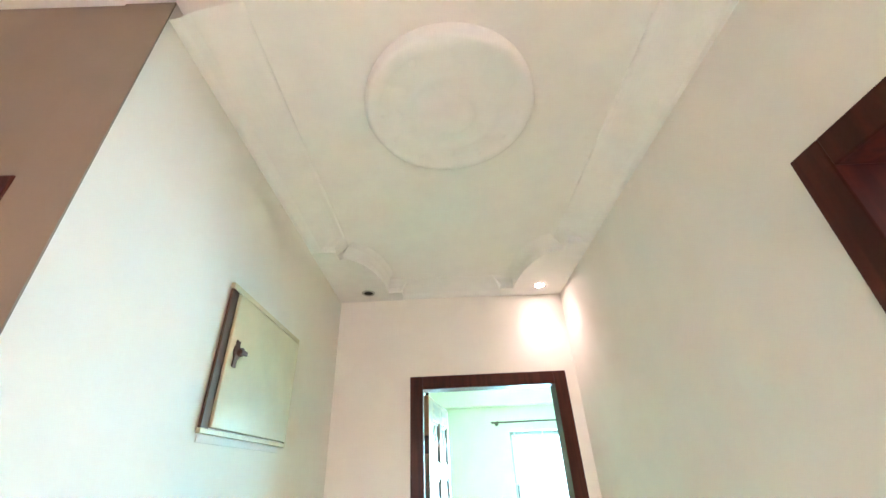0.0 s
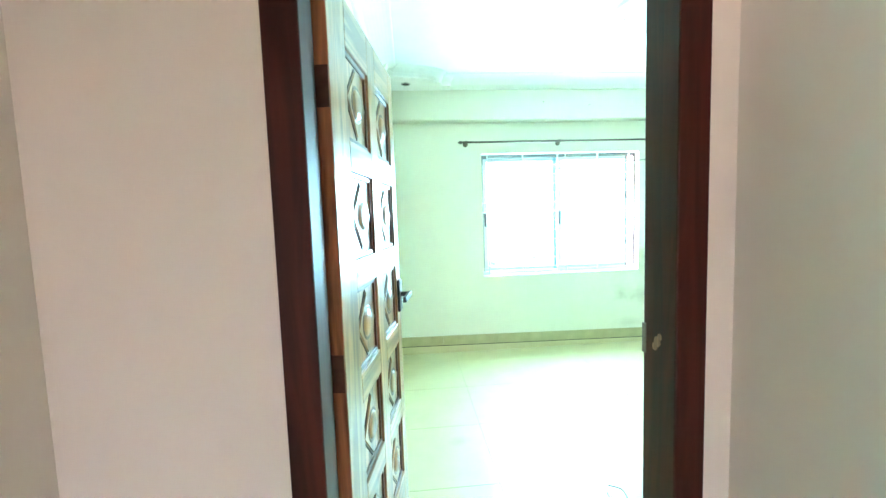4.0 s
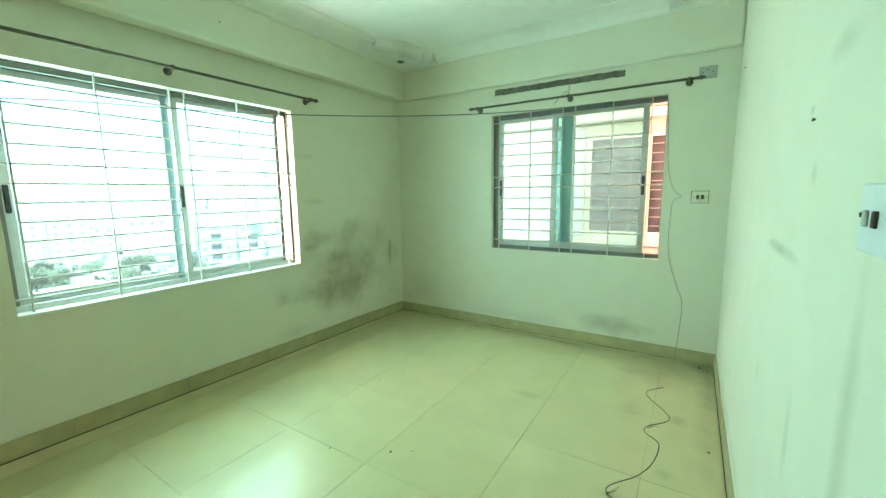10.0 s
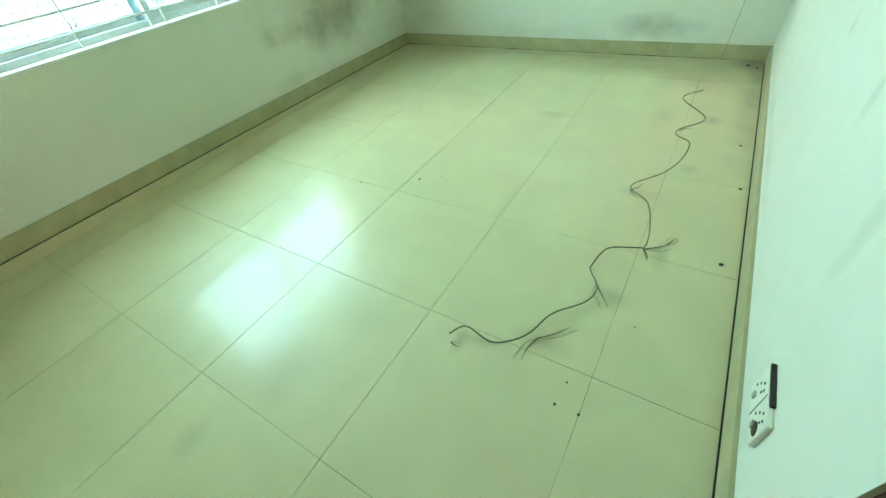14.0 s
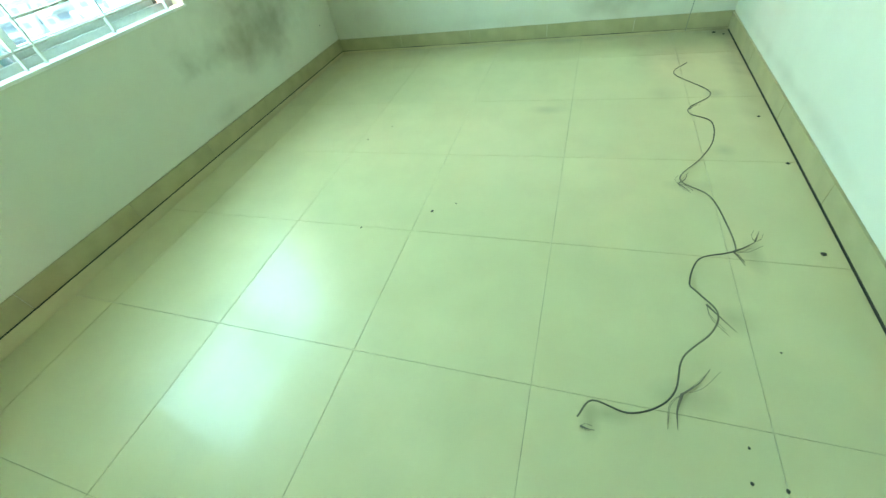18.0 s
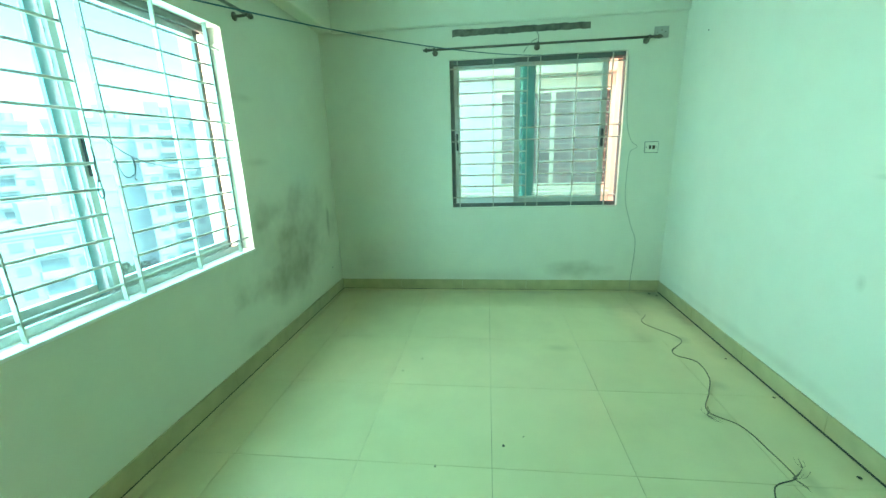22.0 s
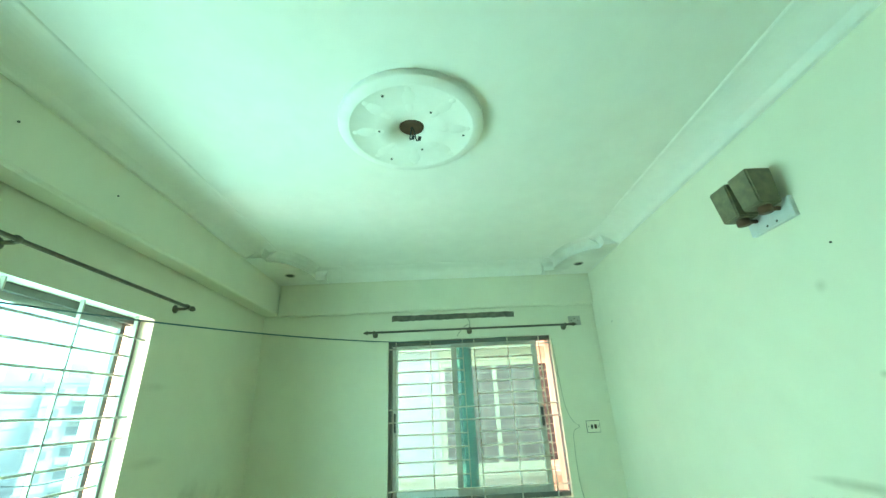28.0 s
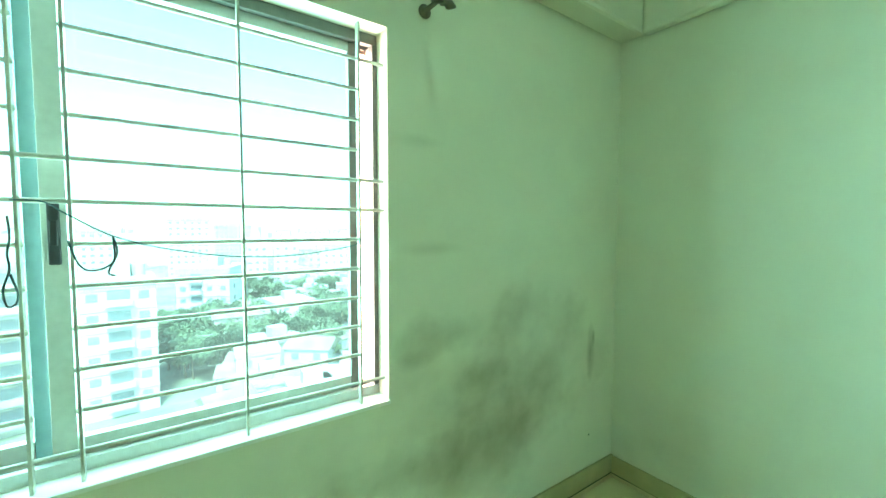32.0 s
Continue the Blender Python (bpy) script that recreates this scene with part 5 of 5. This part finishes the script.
BLOCKS = (
    (-4.2, 75, 9, 12, 6, 4, 0), (-13, 78, 10, 12, 7, 12, 1), (-20, 85, 16, 12, 8, 20, 0), (-30, 64, 22, 14, 8, 30, 0), (4, 122, 13, 16, 5, -24, 0),
    (2.7, 260, 20, 14, 10, 0, 0), (10.2, 200, 9, 12, 7, -8, 0), (13.8, 200, 11, 12, 7, -12, 0), (-8, 240, 30, 14, 8, 8, 0), (7.5, 330, 24, 14, 9, -6, 2),
    (16.5, 210, 14, 14, 5, -16, 3), (21, 190, 16, 14, 6, -20, 0), (18.5, 300, 26, 14, 8, -18, 0), (24.5, 200, 16, 14, 6, -24, 0), (28, 140, 13, 12, 6, -22, 0),
    (31.8, 135, 9, 12, 6, -34, 1), (35.5, 112, 10, 12, 11, -36, 0), (40.5, 105, 5, 10, 11, -42, 2), (44, 100, 9, 12, 11, -46, 0), (48.5, 92, 7, 12, 11, -48, 0),
    (54, 96, 12, 14, 12, -54, 2), (60, 80, 14, 14, 11, -60, 0), (66, 70, 22, 14, 13, -66, 0), (37, 70, 9, 10, 6, -30, 2), (33, 80, 8, 10, 5, -34, 1),
    (-24, 220, 40, 16, 9, 20, 0), (28, 280, 40, 16, 9, -28, 0), (-42, 130, 30, 16, 9, 40, 0))
LABELS = ("white multi-storey apartment block with rows of windows", "cream multi-storey apartment block with rows of windows",
          "grey multi-storey apartment block with rows of windows", "rose-coloured apartment block with rows of windows")
for az, d, w, dep, st, turn, m in BLOCKS:
    bx, by = polar(az, d)
    apartment(bx, by, w, dep, st, turn, M_BLD[m], d < 150, LABELS[m], az != 44)
rg = random.Random(11)
for i in range(26):
    bx, by = polar(rg.uniform(6, 34), rg.uniform(62, 98))
    low_house(bx, by, rg.uniform(6, 9), rg.uniform(5, 8), rg.choice((1, 1, 2)), rg.uniform(-40, 20), rg.choice(M_BLD), rg.random() < 0.5)
for i in range(150):
    bx, by = polar(rg.uniform(4, 50), rg.uniform(96, 200))
    low_house(bx, by, rg.uniform(6, 11), rg.uniform(6, 10), rg.choice((1, 1, 2, 2, 3)), rg.uniform(-40, 20), rg.choice(M_BLD), rg.random() < 0.4)
kinds = [tree(*polar(6, 104), 7.5, 1), tree(*polar(9, 112), 8.5, 2), tree(*polar(45, 98), 6.5, 3)]
GROVES = ((4, 20, 80, 96, 8), (0, 15, 84, 130, 60), (3, 34, 95, 185, 90), (15, 24, 120, 190, 8), (41, 54, 96, 150, 20), (-13, -6, 90, 115, 10), (24, 38, 88, 120, 10))
for a0, a1, d0, d1, n in GROVES:
    for i in range(n):
        bx, by = polar(rg.uniform(a0, a1), rg.uniform(d0, d1))
        copy_thing(kinds[i % 3], pose(bx, by, GZ, 0, 0, rg.uniform(0, 360)))

# the far town, too distant to pick apart
verts, faces = [], []
rg = random.Random(5)
for i in range(420):
    bx, by = polar(rg.uniform(-60, 95), rg.uniform(320, 1500))
    w, dp, h = rg.uniform(14, 40), rg.uniform(12, 30), rg.uniform(12, 30)
    k = len(verts)
    verts += [(bx + sx * w / 2, by + sy * dp / 2, GZ + z) for z in (0, h) for sx, sy in ((-1, -1), (1, -1), (1, 1), (-1, 1))]
    faces += [(k, k + 1, k + 5, k + 4), (k + 1, k + 2, k + 6, k + 5), (k + 2, k + 3, k + 7, k + 6), (k + 3, k, k + 4, k + 7), (k + 4, k + 5, k + 6, k + 7)]
me = bpy.data.meshes.new("distant_town")
me.from_pydata(verts, [], faces)
me.materials.append(M_BLD[0])
tagged(new("distant_town", me), "pale hazy blocks of the distant town", "distant town", kind="stuff")

# ---- floors, laid tile by tile ----
def tile_mesh(w, d, material):
    bm = bmesh.new()
    g = 0.0007
    v0 = [bm.verts.new((x, y, -0.008)) for x, y in ((g, g), (w - g, g), (w - g, d - g), (g, d - g))]
    v1 = [bm.verts.new((x, y, -0.0006)) for x, y in ((g, g), (w - g, g), (w - g, d - g), (g, d - g))]
    e = g + 0.0006
    v2 = [bm.verts.new((x, y, 0.0)) for x, y in ((e, e), (w - e, e), (w - e, d - e), (e, d - e))]
    bm.faces.new(v2)
    for a, b in ((v0, v1), (v1, v2)):
        for i in range(4):
            bm.faces.new((a[i], a[(i + 1) % 4], b[(i + 1) % 4], b[i]))
    return mesh_of(bm, "tile", material)


def tiled_floor(name, label, x0, y0, x1, y1, ox, oy, s=0.6):
    bm = bmesh.new()
    box(bm, x0 - 0.1, y0 - 0.1, -0.12, x1 + 0.1, y1 + 0.1, -0.0035)
    base = tagged(part(name, bm, M_GROUT), label, "floor", kind="structure")
    cache = {}
    xs = sorted({x0, x1, *[ox + k * s for k in range(-20, 21) if x0 + 0.004 < ox + k * s < x1 - 0.004]})
    ys = sorted({y0, y1, *[oy + k * s for k in range(-20, 21) if y0 + 0.004 < oy + k * s < y1 - 0.004]})
    for xa, xb in zip(xs, xs[1:]):
        for ya, yb in zip(ys, ys[1:]):
            key = (round(xb - xa, 3), round(yb - ya, 3))
            if key not in cache:
                cache[key] = tile_mesh(*key, M_TILE)
            o = new("tile", cache[key])
            o.parent, o.location = base, (xa, ya, 0)
    return base


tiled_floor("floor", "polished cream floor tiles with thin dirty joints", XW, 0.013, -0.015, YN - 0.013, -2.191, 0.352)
bm = bmesh.new()
box(bm, CXR, -4.3, -0.12, 0.2, -0.1, -0.004)
tagged(part("floor_side_room", bm, M_SKIRT), "tiled floor of the side room", "floor", kind="structure")
tiled_floor("floor_corridor", "polished cream floor tiles in the corridor", LX0, LY0, CXR, 0.015, -3.75, -0.6)
bm = bmesh.new()
box(bm, XW - 1.4, 0.0, -0.12, XW - 0.1, YN, -0.012)
tagged(part("floor_bathroom", bm, M_SKIRT), "tiled bathroom floor", "floor", kind="structure")


def skirting(name, x0, y0, x1, y1, inward, joint, gap=0.004, h=0.105, open_w=0.0, lift=(0.0, 0.0)):
    """A run of skirting tiles along a wall, lifted off the floor on a mortar bed; inward: the side on which the room lies."""
    run = tagged(new(name), "cream tile skirting with a dark joint at its foot", "baseboard", kind="structure")
    length = math.hypot(x1 - x0, y1 - y0)
    dip = math.degrees(math.atan2(lift[0] - lift[1], length))
    run.matrix_basis = pose(x0, y0, lift[0], 0, dip, math.degrees(math.atan2(y1 - y0, x1 - x0)))
    n = max(1, round(length / 0.6))
    bm = bmesh.new()
    box(bm, 0.0009, 0.0, gap, length / n - 0.0009, inward * 0.011, h, 0.0015)
    me = mesh_of(bm, "skirting_tile", M_SKIRT)
    for i in range(n):
        o = new("skirting_tile", me)
        o.parent, o.location = run, (i * length / n, 0, 0)
    bm = bmesh.new()
    if lift[0] == 0:
        box(bm, 0.0, 0.0, -0.003, length, inward * (0.011 + open_w), -0.001)
        box(bm, 0.0, 0.0, -0.001, length, inward * 0.008, gap)
    else:
        box(bm, 0.0, 0.0, 0.0, length, inward * 0.0095, gap)
    part("floor_joint", bm, joint, run, "dirty joint at the foot")
    if lift[0]:
        bm = bmesh.new()
        lo = [bm.verts.new((u, v, -l - 0.003)) for u, v, l in ((0, 0, lift[0]), (length, 0, lift[1]), (length, inward * 0.0118, lift[1]), (0, inward * 0.0118, lift[0]))]
        hi = [bm.verts.new((u, v, 0.0)) for u, v in ((0, 0), (length, 0), (length, inward * 0.0118), (0, inward * 0.0118))]
        bm.faces.new(lo[::-1])
        bm.faces.new(hi)
        for i in range(4):
            bm.faces.new((lo[i], lo[(i + 1) % 4], hi[(i + 1) % 4], hi[i]))
        part("mortar_bed", bm, M_TILE, run, "tile-coloured mortar bed under the skirting")


skirting("baseboard_north", XW, YN, 0, YN, -1, M_GAP, 0.007, lift=(0.081, 0.018))
skirting("baseboard_east", 0, 0.0, 0, YN, 1, M_JOINT, 0.006, h=0.1, lift=(0.012, 0.016))
skirting("baseboard_south", DOOR[1] + 0.003, 0, 0, 0, 1, M_GAP, 0.008, open_w=0.002)
skirting("baseboard_west", XW, BATH[1] + 0.003, XW, YN, -1, M_GROUT)
